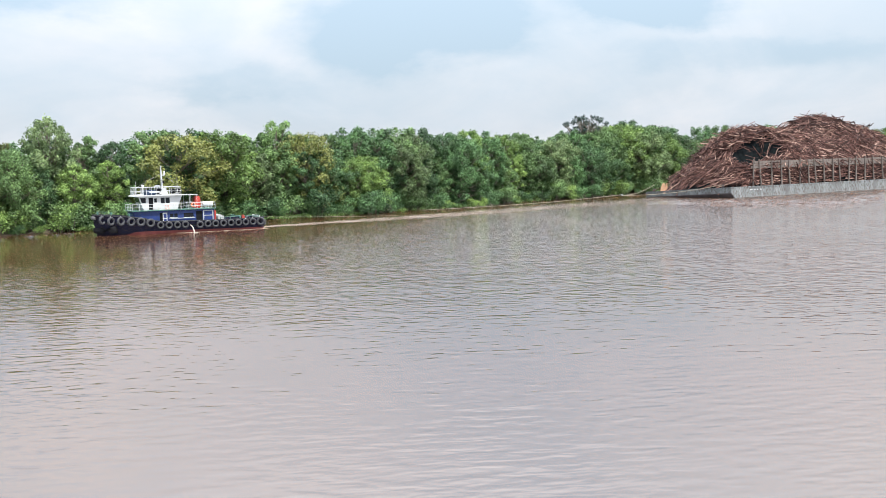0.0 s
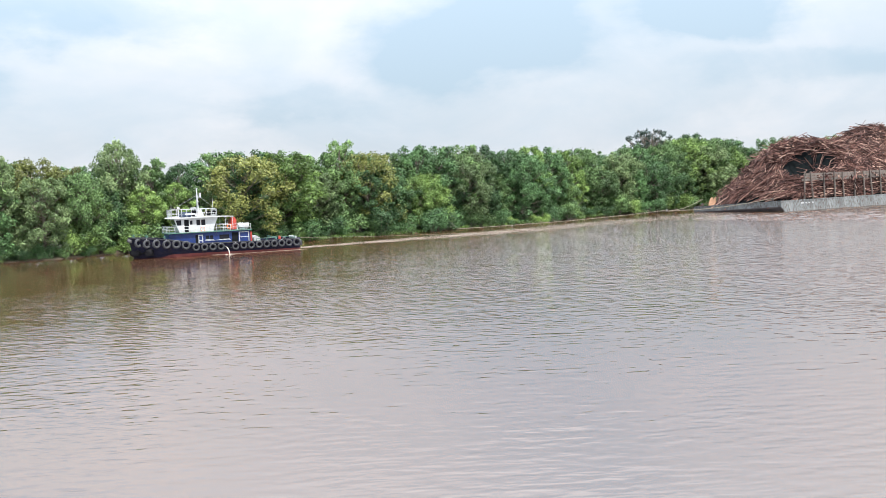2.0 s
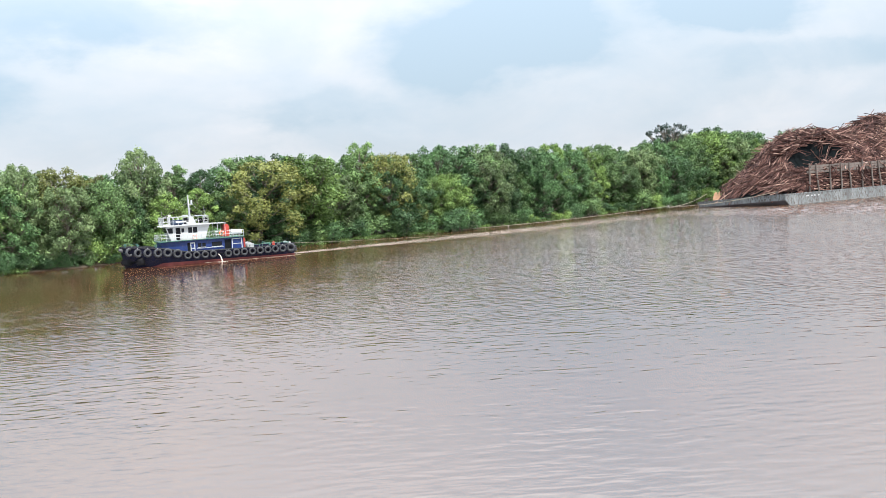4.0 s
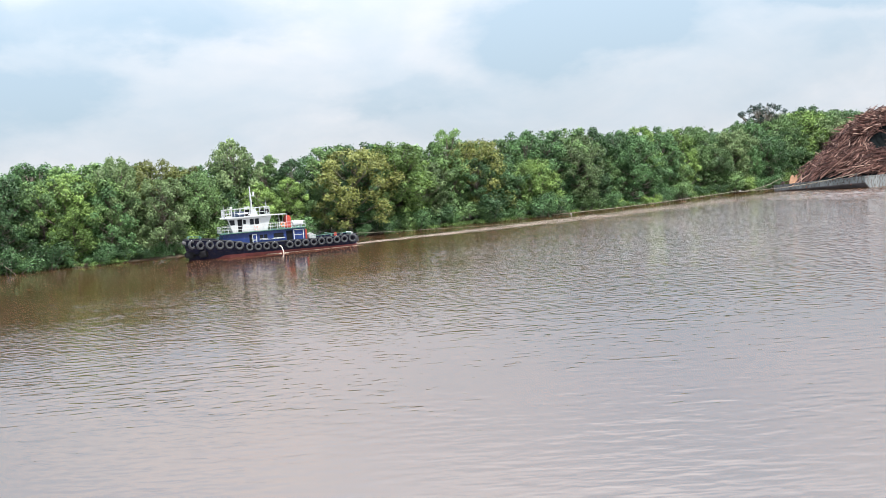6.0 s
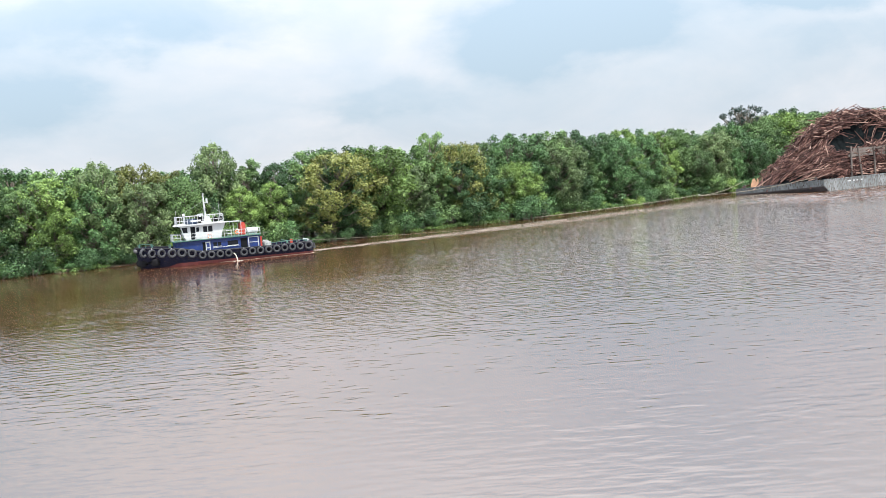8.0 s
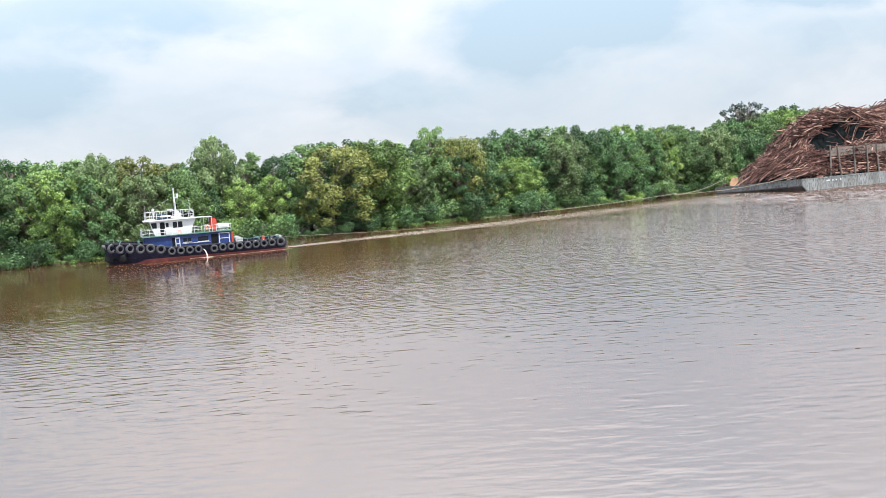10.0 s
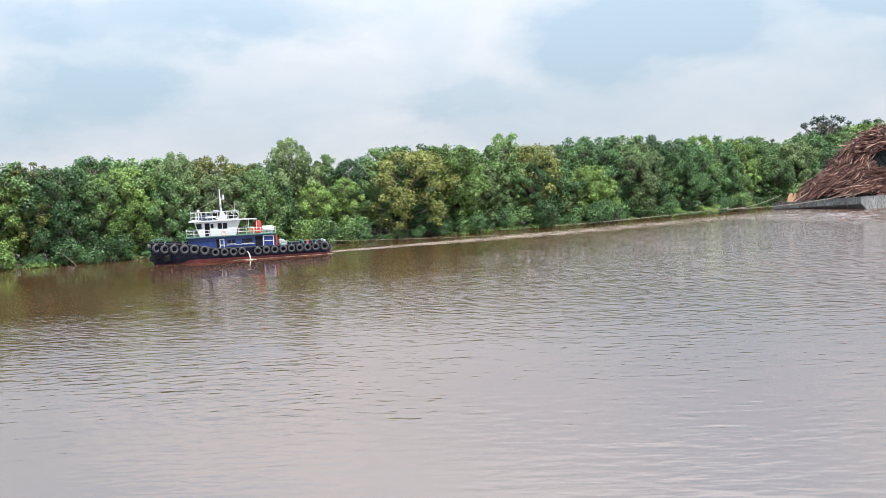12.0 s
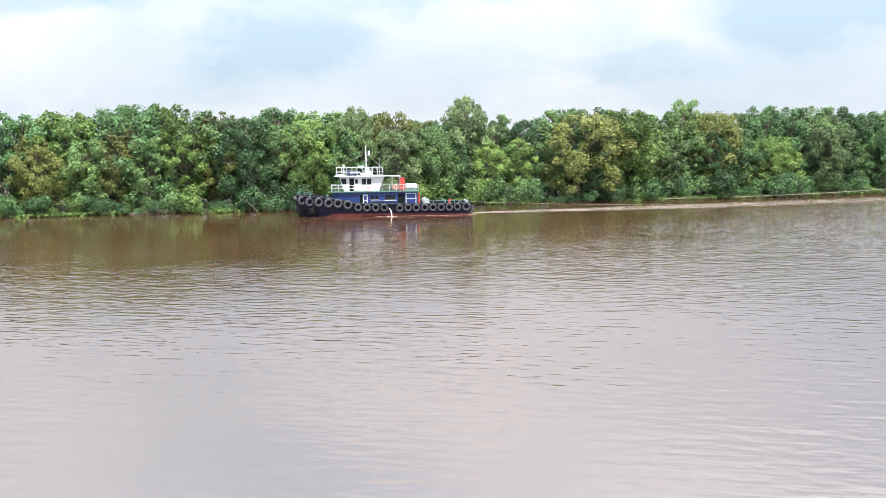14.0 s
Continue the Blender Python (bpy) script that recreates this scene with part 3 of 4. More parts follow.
def tyre_mesh(name, R, r, material):
    return Shape().ring((0, 0, 0), (0, 1, 0), R, r, 22, 10, 1.25).mesh(name, material, True)


def rail(parent, points, height, gap, r=0.028, rows=(0.5, 1.0), mat=None):
    """Posts and bars along a line of corner points."""
    mat = mat or WHITE
    pts = [Vector(p) for p in points]
    for a, b in zip(pts, pts[1:]):
        n = max(1, round((b - a).length / gap))
        for i in range(n + 1):
            p = a.lerp(b, i / n)
            part("rail_post", Shape().tube([p, p + Vector((0, 0, height))], r * 1.25, 6), mat, parent)
        for k in rows:
            up = Vector((0, 0, height * k))
            part("rail_bar", Shape().tube([a + up, b + up], r, 6), mat, parent)


def slanted_panel(x0, x1, z0, z1, y, lean0=0.0, lean1=0.0, thick=0.03):
    """A plate in the side wall, its two upright edges leaning."""
    return Shape().prism([(x0, z0), (x1, z0), (x1 + lean1, z1), (x0 + lean0, z1)], y - thick, y)


def build_tug():
    tug = tagged(new("tugboat"), "navy blue and white tugboat hung with old tyres, under way", "tugboat")
    tug.scale = (0.97, 0.97, 0.97)
    red_top = lambda x: float(np.interp(x, [-11.25, -7.6, -6.2, 11.25], [0.0, 0.02, 0.42, 0.24]))
    hull = part("hull", hull_band(red_top, lambda x: sheer(x)), NAVY, tug, "dark navy steel hull with bulwark", True)
    part("boot_top", hull_band(lambda x: -0.9, red_top), ANTIFOUL, tug, "worn red antifouling paint", True)
    part("cap_rail", hull_band(lambda x: sheer(x) - 0.10, lambda x: sheer(x) + 0.05, 0.07), OLD_RUBBER, tug, "scuffed grey bulwark cap")
    part("rubbing_strake", hull_band(lambda x: sheer(x) * 0.62 - 0.02, lambda x: sheer(x) * 0.62 + 0.10, 0.10), RUBBER, tug)
    deck = Shape()
    xs = list(np.linspace(-11.0, 11.2, 40))
    deck.add([(x, -half_beam(x) * 0.985, sheer(x) - 0.75) for x in xs] + [(x, half_beam(x) * 0.985, sheer(x) - 0.75) for x in xs],
             [(i, i + 1, i + 41, i + 40) for i in range(39)])
    part("deck", deck, GREEN, tug, "green painted steel deck")
    # bow pudding: big rolled fender and dark lower tyres
    part("bow_fender", Shape().tube([(-10.8, -0.62, 2.32), (-11.1, -0.3, 2.36), (-11.15, 0.3, 2.36), (-10.8, 0.62, 2.32)], 0.27, 12), FADED_RUBBER, tug, "faded grey rolled bow fender", True)
    part("bow_pad", Shape().tube([(-8.5, -2.42, 0.8), (-9.2, -2.15, 0.75), (-10.2, -1.3, 0.72), (-10.75, 0, 0.7), (-10.2, 1.3, 0.72), (-9.2, 2.15, 0.75), (-8.5, 2.42, 0.8)], 0.45, 12), RUBBER, tug, "black rubber bow pad", True)
    big, small = tyre_mesh("tyre", 0.43, 0.155, OLD_RUBBER), tyre_mesh("tyre", 0.365, 0.125, OLD_RUBBER)
    rows = [(106, 2.05), (143, 1.9), (185, 1.86), (230, 1.76), (273, 1.72), (318, 1.52), (365, 1.16), (405, 1.12), (445, 1.10), (484, 1.10),
            (555, 1.0), (594, 1.06), (632, 1.04), (671, 1.05), (709, 1.05), (747, 1.05), (784, 1.06), (822, 1.06), (866, 1.07)]
    rng = random.Random(3)
    for c, z in rows:
        x = crop_x(c)
        for side in (-1, 1):
            e = 0.25
            turn = math.degrees(math.atan2(half_beam(x + e) - half_beam(x - e), 2 * e)) * (-side)
            mesh = big if x < -4 or c == 866 else small
            shared("tyre", mesh, tug, pose(x, side * (half_beam(x) + 0.17), z, rng.uniform(-6, 6), rng.uniform(0, 90), turn if side < 0 else turn))
            top = Vector((x, side * (half_beam(x) + 0.05), sheer(x)))
            if side < 0:
                part("chain", Shape().tube([top, (x, side * (half_beam(x) + 0.16), z + 0.3)], 0.022, 5), GREY, tug)
    # deckhouse
    hx0, hx1, hy, hz0, hz1 = crop_x(250), crop_x(642), 2.15, 1.0, 3.02
    house = part("deckhouse", Shape().box(hx0, hx1, -hy, hy, hz0, hz1, 0.05), BLUE, tug, "blue painted deckhouse")
    sill = hz1 - 1.28
    # near-black plate on the solid wall, painted as the shade inside
    part("doorway", Shape().box(crop_x(374), crop_x(388), -hy - 0.012, -hy + 0.1, hz0, hz1 - 0.3), DARK, house)
    door = part("door", Shape().box(crop_x(388), crop_x(410), -hy - 0.05, -hy + 0.02, hz0, hz1 - 0.28, 0.015), WHITE, house, "white open deckhouse door")
    part("door_panel", Shape().box(crop_x(392), crop_x(406), -hy - 0.065, -hy - 0.045, hz1 - 1.0, hz1 - 0.42), BLUE, door)
    part("door_panel", Shape().box(crop_x(392), crop_x(406), -hy - 0.065, -hy - 0.045, hz0 + 0.1, hz1 - 1.12), BLUE, door)
    for a, b, lo, hi in ((424, 440, 0.95, 0.45), (444, 460, 0.95, 0.45), (490, 538, 1.0, 0.42)):
        w = part("window", Shape().box(crop_x(a), crop_x(b), -hy - 0.02, -hy + 0.05, hz1 - lo, hz1 - hi), GLASS, house, "dark deckhouse window")
        part("window_frame", Shape().box(crop_x(a) - 0.05, crop_x(b) + 0.05, -hy - 0.035, -hy + 0.02, hz1 - lo - 0.07, hz1 - lo), GREY if a < 480 else WHITE, w)
    part("doorway", Shape().box(crop_x(551), crop_x(582), -hy - 0.012, -hy + 0.1, hz0, hz1 - 0.22), DARK, house, "open side recess, its shade painted dark")
    hatch = part("hatch", Shape().box(crop_x(588), crop_x(634), -hy - 0.04, -hy + 0.02, hz0, hz1 - 0.2), BLUE, house, "blue side hatch in a white frame")
    for a, b, z0, z1 in ((586, 590, hz0, hz1 - 0.16), (632, 636, hz0, hz1 - 0.16), (586, 636, hz1 - 0.24, hz1 - 0.16), (586, 636, hz1 - 0.9, hz1 - 0.82)):
        part("frame_bar", Shape().box(crop_x(a), crop_x(b), -hy - 0.07, -hy, z0, z1, 0.01), WHITE, hatch)
    part("handrail", Shape().tube([(crop_x(418), -hy - 0.09, hz1 - 1.12), (crop_x(545), -hy - 0.09, hz1 - 1.12)], 0.025, 6), GREY, house)
    part("exhaust_pillar", Shape().box(crop_x(645), crop_x(653), -1.9, -1.4, 0.9, 2.8, 0.06), RED, tug, "red painted pillar behind the deckhouse")
    # boat deck and its rail
    bx0, bx1 = crop_x(240), crop_x(648)
    part("boat_deck", Shape().box(bx0, bx1, -2.5, 2.5, hz1, hz1 + 0.11, 0.03), GREEN, tug, "green edged boat deck")
    z = hz1 + 0.11
    for side in (-1, 1):
        rail(tug, [(bx0 + 0.1, side * 2.42, z), (bx1 - 0.1, side * 2.42, z)], 0.80, 0.95)
    rail(tug, [(bx0 + 0.1, -2.42, z), (bx0 + 0.1, 2.42, z)], 0.80, 1.2)
    # wheelhouse
    wz0, wz1, wy = hz1 + 0.11, 4.98, 1.75
    outline = [(crop_x(303), wz0), (crop_x(466), wz0), (crop_x(472), wz0 + 0.7), (crop_x(490), wz1), (crop_x(280), wz1), (crop_x(290), wz0 + 0.95)]
    wheelhouse = part("wheelhouse", Shape().prism(outline, -wy, wy), WHITE, tug, "white wheelhouse with dark windows")
    part("window", slanted_panel(crop_x(294), crop_x(313), wz1 - 0.88, wz1 - 0.2, -wy - 0.004, -0.2, 0.0), GLASS, wheelhouse)
    # another near-black plate that paints the unlit opening
    part("doorway", Shape().box(crop_x(327), crop_x(349), -wy - 0.02, -wy + 0.1, wz0 + 0.05, wz1 - 0.18), DARK, wheelhouse, "open wheelhouse doorway, its shade painted dark")
    wd = part("door", Shape().box(crop_x(349), crop_x(369), -wy - 0.06, -wy + 0.01, wz0 + 0.05, wz1 - 0.18, 0.015), WHITE, wheelhouse, "white sliding door with a dark pane")
    part("pane", Shape().box(crop_x(353), crop_x(366), -wy - 0.075, -wy - 0.05, wz1 - 0.85, wz1 - 0.3), GLASS, wd)
    for a, b in ((385, 404), (408, 428)):
        w = part("window", Shape().box(crop_x(a), crop_x(b), -wy - 0.02, -wy + 0.05, wz1 - 0.98, wz1 - 0.24), GLASS, wheelhouse)
        for q in ((a - 2, a), (b, b + 2)):
            part("window_frame", Shape().box(crop_x(q[0]), crop_x(q[1]), -wy - 0.04, -wy, wz1 - 1.02, wz1 - 0.2), GREY, w)
    for i in range(5):
        y = -1.45 + i * 0.62
        part("window", Shape().add([(crop_x(288), y, wz0 + 1.05), (crop_x(288), y + 0.5, wz0 + 1.05), (crop_x(281), y + 0.5, wz1 - 0.15), (crop_x(281), y, wz1 - 0.15),
                                    (crop_x(289), y, wz0 + 1.05), (crop_x(289), y + 0.5, wz0 + 1.05), (crop_x(283), y + 0.5, wz1 - 0.15), (crop_x(283), y, wz1 - 0.15)],
                                   [(0, 1, 2, 3), (7, 6, 5, 4), (0, 4, 5, 1), (1, 5, 6, 2), (2, 6, 7, 3), (3, 7, 4, 0)]), GLASS, wheelhouse)
    part("roof", Shape().prism([(crop_x(256), wz1 + 0.02), (crop_x(262), wz1 + 0.17), (crop_x(490), wz1 + 0.15), (crop_x(496), wz1 + 0.02)], -2.2, 2.2), WHITE, tug, "white overhanging wheelhouse roof")
    part("awning", Shape().prism([(crop_x(492), wz1 + 0.03), (crop_x(492), wz1 + 0.11), (crop_x(566), wz1 + 0.04), (crop_x(566), wz1 - 0.04)], -1.9, 1.9), GREY, tug, "thin pale awning over the boat deck")
    for x in (crop_x(561), crop_x(525)):
        for side in (-1, 1):
            part("awning_post", Shape().tube([(x, side * 1.8, z), (x, side * 1.8, wz1 + 0.03)], 0.03, 6), WHITE, tug)
    # top deck rail, boards and gear
    rz = wz1 + 0.16
    x0, x1 = crop_x(268), crop_x(482)
    for side in (-1, 1):
        rail(tug, [(x0, side * 2.1, rz), (x1, side * 2.1, rz)], 1.02, 0.62, 0.026, (0.45, 1.0))
    rail(tug, [(x0, -2.1, rz), (x0, 2.1, rz)], 1.02, 0.7, 0.026, (0.45, 1.0))
    rail(tug, [(x1, -2.1, rz), (x1, 2.1, rz)], 1.02, 0.7, 0.026, (0.45, 1.0))
    for a, b, lo, hi in ((330, 378, 0.30, 0.52), (270, 300, 0.08, 0.2), (378, 398, 0.1, 0.34)):
        part("rail_board", Shape().box(crop_x(a), crop_x(b), -2.13, -2.08, rz + lo, rz + hi, 0.01), WHITE, tug)
    part("searchlight", Shape().tube([(crop_x(302), -1.7, rz), (crop_x(302), -1.7, rz + 1.05)], 0.09, 8).tube([(crop_x(297), -1.7, rz + 1.2), (crop_x(308), -1.7, rz + 1.2)], 0.17, 10), WHITE, tug, "white searchlight on a post")
    part("gear_locker", Shape().box(crop_x(312), crop_x(362), -1.9, 0.8, rz, rz + 0.66, 0.06), TARP, tug, "locker under a dark blue tarpaulin")
    part("vent_box", Shape().box(crop_x(366), crop_x(392), -1.9, -1.1, rz + 0.05, rz + 0.85, 0.08), DARK, tug, "dark ventilation box")
    part("radar_scanner", Shape().box(crop_x(368), crop_x(396), -0.5, -0.3, rz + 1.05, rz + 1.25, 0.05).tube([(crop_x(382), -0.4, rz), (crop_x(382), -0.4, rz + 1.1)], 0.06, 8), WHITE, tug)
    part("cable_drum", Shape().tube([(crop_x(446), -1.95, rz + 0.42), (crop_x(446), -1.1, rz + 0.42)], 0.33, 12), DARK, tug, "dark cable drum")
    part("cable_drum", Shape().tube([(crop_x(470), -1.95, rz + 0.5), (crop_x(470), -1.2, rz + 0.5)], 0.28, 12), DARK, tug, "dark cable drum")
    mx = crop_x(407)
    part("mast_housing", Shape().prism([(crop_x(398), rz), (crop_x(434), rz), (crop_x(420), rz + 0.9), (crop_x(401), rz + 0.9)], -0.5, 0.5), WHITE, tug)
    mast = part("mast", Shape().tube([(mx, 0, rz + 0.6), (mx - 0.04, 0, rz + 2.4), (mx - 0.06, 0, rz + 3.72)], 0.15, 10, 0.07), WHITE, tug, "white signal mast")
    part("crosstree", Shape().box(mx - 0.1, mx + 0.5, -0.07, 0.07, rz + 2.55, rz + 2.66), WHITE, mast)
    part("crosstree", Shape().box(mx - 0.06, mx + 0.06, -0.8, 0.8, rz + 1.95, rz + 2.04), WHITE, mast)
    part("masthead_light", Shape().tube([(mx + 0.36, 0, rz + 2.66), (mx + 0.36, 0, rz + 3.15)], 0.13, 8), WHITE, mast)
    part("masthead_light", Shape().tube([(mx - 0.05, 0, rz + 3.68), (mx - 0.05, 0, rz + 3.86)], 0.11, 8), GREY, mast)
    part("masthead_light", Shape().tube([(mx + 0.2, 0, rz + 1.5), (mx + 0.2, 0, rz + 1.8)], 0.12, 8), DARK, mast)
    for a, top, mat in ((267, 1.9, GREY), (466, 2.35, WHITE)):
        part("whip_aerial", Shape().tube([(crop_x(a), -2.0, rz), (crop_x(a), -2.0, rz + top)], 0.035, 6, 0.015), mat, tug)
    for a in (crop_x(268), crop_x(478)):
        part("stay", Shape().tube([(mx, 0, rz + 2.9), (a, -1.9, rz + 1.0)], 0.012, 4), GREY, tug)
    # boat deck gear
    part("funnel", Shape().box(crop_x(557), crop_x(587), -0.9, 0.5, z, wz1 - 0.32, 0.10), RED, tug, "square red funnel casing")
    part("funnel_cap", Shape().box(crop_x(561), crop_x(583), -0.7, 0.3, wz1 - 0.32, wz1 - 0.2, 0.03), RED, tug)
    part("raft_canister", Shape().tube([(crop_x(588), -1.7, z + 0.55), (crop_x(592), -1.7, z + 0.55), (crop_x(634), -1.7, z + 0.55), (crop_x(639), -1.7, z + 0.55)], 0.34, 14), WHITE, tug, "white life raft canister", True)
    for a in (598, 628):
        part("cradle", Shape().box(crop_x(a) - 0.06, crop_x(a) + 0.06, -2.05, -1.35, z, z + 0.25), GREY, tug)
    for c, y, zz in ((410, -2.47, z + 0.36), (541, -2.1, z + 0.52)):
        pale = c == 410
        buoy = part("lifebuoy", Shape().ring((crop_x(c), y, zz), (0, 1, 0), 0.27, 0.085, 20, 8), WHITE if pale else ORANGE, tug, "white lifebuoy with orange bands" if pale else "orange and white lifebuoy", True)
        for q in range(4):
            t = math.pi / 4 + q * math.pi / 2
            part("band", Shape().box(-0.093, 0.093, -0.09, 0.09, -0.025, 0.025).mesh("band", ORANGE if pale else WHITE), WHITE, buoy).matrix_basis = pose(crop_x(c) + 0.27 * math.cos(t), y, zz + 0.27 * math.sin(t), 0, math.degrees(-t), 0)
    # foredeck bitts and rail stubs
    for c, y in ((92, -0.6), (146, -1.9), (225, -2.6)):
        x = crop_x(c)
        part("bitt", Shape().tube([(x, y, sheer(x) - 0.7), (x, y, sheer(x) + 0.42)], 0.11, 8).tube([(x - 0.2, y, sheer(x) + 0.25), (x + 0.2, y, sheer(x) + 0.25)], 0.06, 6), GREEN, tug, "green painted mooring bitt")
    rail(tug, [(crop_x(92), -0.9, sheer(-10.6)), (crop_x(146), -2.1, sheer(-9.1))], 0.45, 0.8, 0.025, (1.0,), GREEN)
    # after deck: winch, tow hook, hose, coils
    part("winch", Shape().tube([(crop_x(680), -0.9, 1.75), (crop_x(680), 0.9, 1.75)], 0.42, 12).box(crop_x(668), crop_x(700), -1.1, -0.9, 0.85, 1.95).box(crop_x(668), crop_x(700), 0.9, 1.1, 0.85, 1.95), GREY, tug, "grey towing winch")
    part("deck_locker", Shape().box(crop_x(676), crop_x(704), -2.4, -1.6, 0.85, 1.5, 0.06), GREEN, tug, "green deck locker")
    part("hawser_coil", Shape().ring((crop_x(735), -1.2, 0.95), (0, 0, 1), 0.45, 0.16).ring((crop_x(735), -1.2, 1.2), (0, 0, 1), 0.42, 0.14), ROPE, tug, "coiled pale hawser", True)
    part("tow_bow", Shape().tube([(crop_x(770), -2.6, 0.9), (crop_x(770), -2.4, 1.85), (crop_x(770), 2.4, 1.85), (crop_x(770), 2.6, 0.9)], 0.09, 8), GREEN, tug, "green arched tow rail")
    part("fuel_can", Shape().box(crop_x(788), crop_x(800), -1.7, -1.3, 1.35, 1.98, 0.04), RED, tug, "red fuel can")
    part("stern_roller", Shape().tube([(10.9, -1.6, 1.68), (10.9, 1.6, 1.68)], 0.16, 10), GREY, tug)
    rail(tug, [(crop_x(665), -2.9, sheer(5)), (crop_x(860), -2.75, sheer(10.5))], 0.28, 1.5, 0.03, (1.0,), GREEN)
    part("stern_fender", Shape().tube([(11.45, -2.0, 1.25), (11.5, -2.0, 0.5)], 0.2, 8), OLD_RUBBER, tug)
    part("stern_fender", Shape().tube([(11.45, 2.0, 1.25), (11.5, 2.0, 0.5)], 0.2, 8), OLD_RUBBER, tug)
    # cooling water jet from the side
    jx, jy = crop_x(506), -half_beam(0) - 0.02
    jet = [(jx, jy, 1.02), (jx + 0.1, jy - 0.4, 0.98), (jx + 0.22, jy - 0.75, 0.72), (jx + 0.30, jy - 1.0, 0.32), (jx + 0.33, jy - 1.12, -0.05)]
    part("water_jet", Shape().tube(jet, 0.035, 7, 0.09), SPLASH, tug, "white cooling water jet", True)
    rng = random.Random(8)
    spray = Shape()
    for _ in range(22):
        px, py = jx + 0.35 + rng.gauss(0, 0.32), jy - 1.1 + rng.gauss(0, 0.2)
        spray.box(px - 0.04, px + 0.04, py - 0.04, py + 0.04, -0.05, rng.uniform(0.02, 0.12), 0.015)
    part("splash", spray, SPLASH, tug)
    foam = Shape()
    x = -1.0
    while x < 11.6:
        L = rng.uniform(0.5, 1.7)
        w = rng.uniform(0.07, 0.22) * (0.6 + 0.5 * min(1, max(0, x / 8)))
        y = -half_beam(min(x, 11.2)) * 0.93 - rng.uniform(0.06, 0.22)
        foam.box(x, x + L, y - w, y, -0.04, rng.uniform(0.01, 0.03), 0.008)
        x += L * rng.uniform(0.5, 0.98)
    tagged(part("waterline_foam", foam, HULL_FOAM, tug), "line of dirty foam along the hull", kind="stuff")
    return tug


TUG = build_tug()


# ================= barge =================
BL, BB, DECK = 86.0, 22.8, 2.0
# local space: x aft from the near bow corner, y away from the eye


def build_barge():
    barge = tagged(new("barge"), "weathered grey steel barge, listing, loaded high with logs", "barge")
    side = [(0, DECK), (0, 1.0), (1.2, -0.1), (3.0, -1.6), (BL, -1.6), (BL, DECK)]
    part("hull", Shape().prism(side, 0, BB), BARGE_STEEL, barge, "weathered grey hull with rust streaks")
    part("rake_plate", Shape().prism([(-0.03, 1.0), (-0.03, 0.9), (1.1, -0.2), (2.9, -1.75), (3.3, -1.75), (1.4, 0.0), (0.3, 1.0)], 0.05, BB - 0.05), BARGE_RED, barge, "black raked bow bottom")
    part("deck", Shape().box(0.05, BL - 0.05, 0.05, BB - 0.05, DECK, DECK + 0.04), BARGE_DECK, barge, "rusty steel deck")
    part("gunwale", Shape().box(-0.06, BL, -0.07, 0.12, DECK - 0.12, DECK + 0.13, 0.03), BARGE_STEEL, barge)
    part("gunwale", Shape().box(-0.07, 0.15, 0.12, BB, DECK - 0.12, DECK + 0.13, 0.03), BARGE_STEEL, barge)
    x = 2.0
    while x < BL:
        part("hull_rib", Shape().box(x, x + 0.09, -0.035, 0.0, -0.3, DECK - 0.13, 0.02), BARGE_STEEL, barge)
        x += 3.6
    # marks near the bow, too worn to read
    for x0, w in ((5.6, 0.9), (7.0, 0.5), (7.9, 0.35), (8.9, 0.5)):
        part("painted_mark", Shape().box(x0, x0 + w, -0.006, 0.0, 1.32, 1.56), GREY, barge, "worn white painted mark")
    # side stanchions and boards
    rng = random.Random(2)
    x = 7.2
    first = True
    while x < BL - 1:
        lean = rng.uniform(-0.5, 0.5)
        part("stanchion", Shape().tube([(x, 0.35, DECK), (x + lean * 0.5, 0.33, DECK + 2.6), (x + lean, 0.3, DECK + rng.uniform(5.0, 5.6))], 0.18, 7, 0.14), POST_WOOD, barge, "grey timber stanchion")
        x += rng.uniform(2.5, 3.7)
    for k, z in enumerate((4.0, 4.5, 5.0)):
        x = 7.0 + k * 0.6
        while x < BL - 6:
            w = rng.uniform(7, 11)
            tilt = rng.uniform(-0.08, 0.08)
            part("side_board", Shape().prism([(x, DECK + z - 0.3), (x + w, DECK + z - 0.3 + tilt), (x + w, DECK + z + 0.14 + tilt), (x, DECK + z + 0.14)], 0.46, 0.54), POST_WOOD, barge)
            x += w + 0.06
    for x in (1.2, 5.0):
        for y in (3.0, 21.6):
            part("bollard", Shape().tube([(x, y, DECK), (x, y, DECK + 0.75)], 0.2, 10).tube([(x - 0.4, y, DECK + 0.5), (x + 0.4, y, DECK + 0.5)], 0.09, 8), BARGE_RED, barge)
    return barge


BARGE = build_barge()


def pile_height(s):
    return float(np.interp(s, [0.5, 4, 8, 11.5, 15, 20, 26, 33, 38, 42, 50, 58, 66, 74, 82, 85.5], [0, 2.7, 6.2, 9.9, 12.0, 12.4, 12.2, 12.3, 13.6, 14.9, 14.4, 12.8, 11.0, 10, 7, 3]))


def hollow(s, y):
    """The hollow that a grab has left in the flank."""
    return math.exp(-((s - 15.2) / 5.6) ** 4 - ((y - 5.3) / 3.1) ** 4)


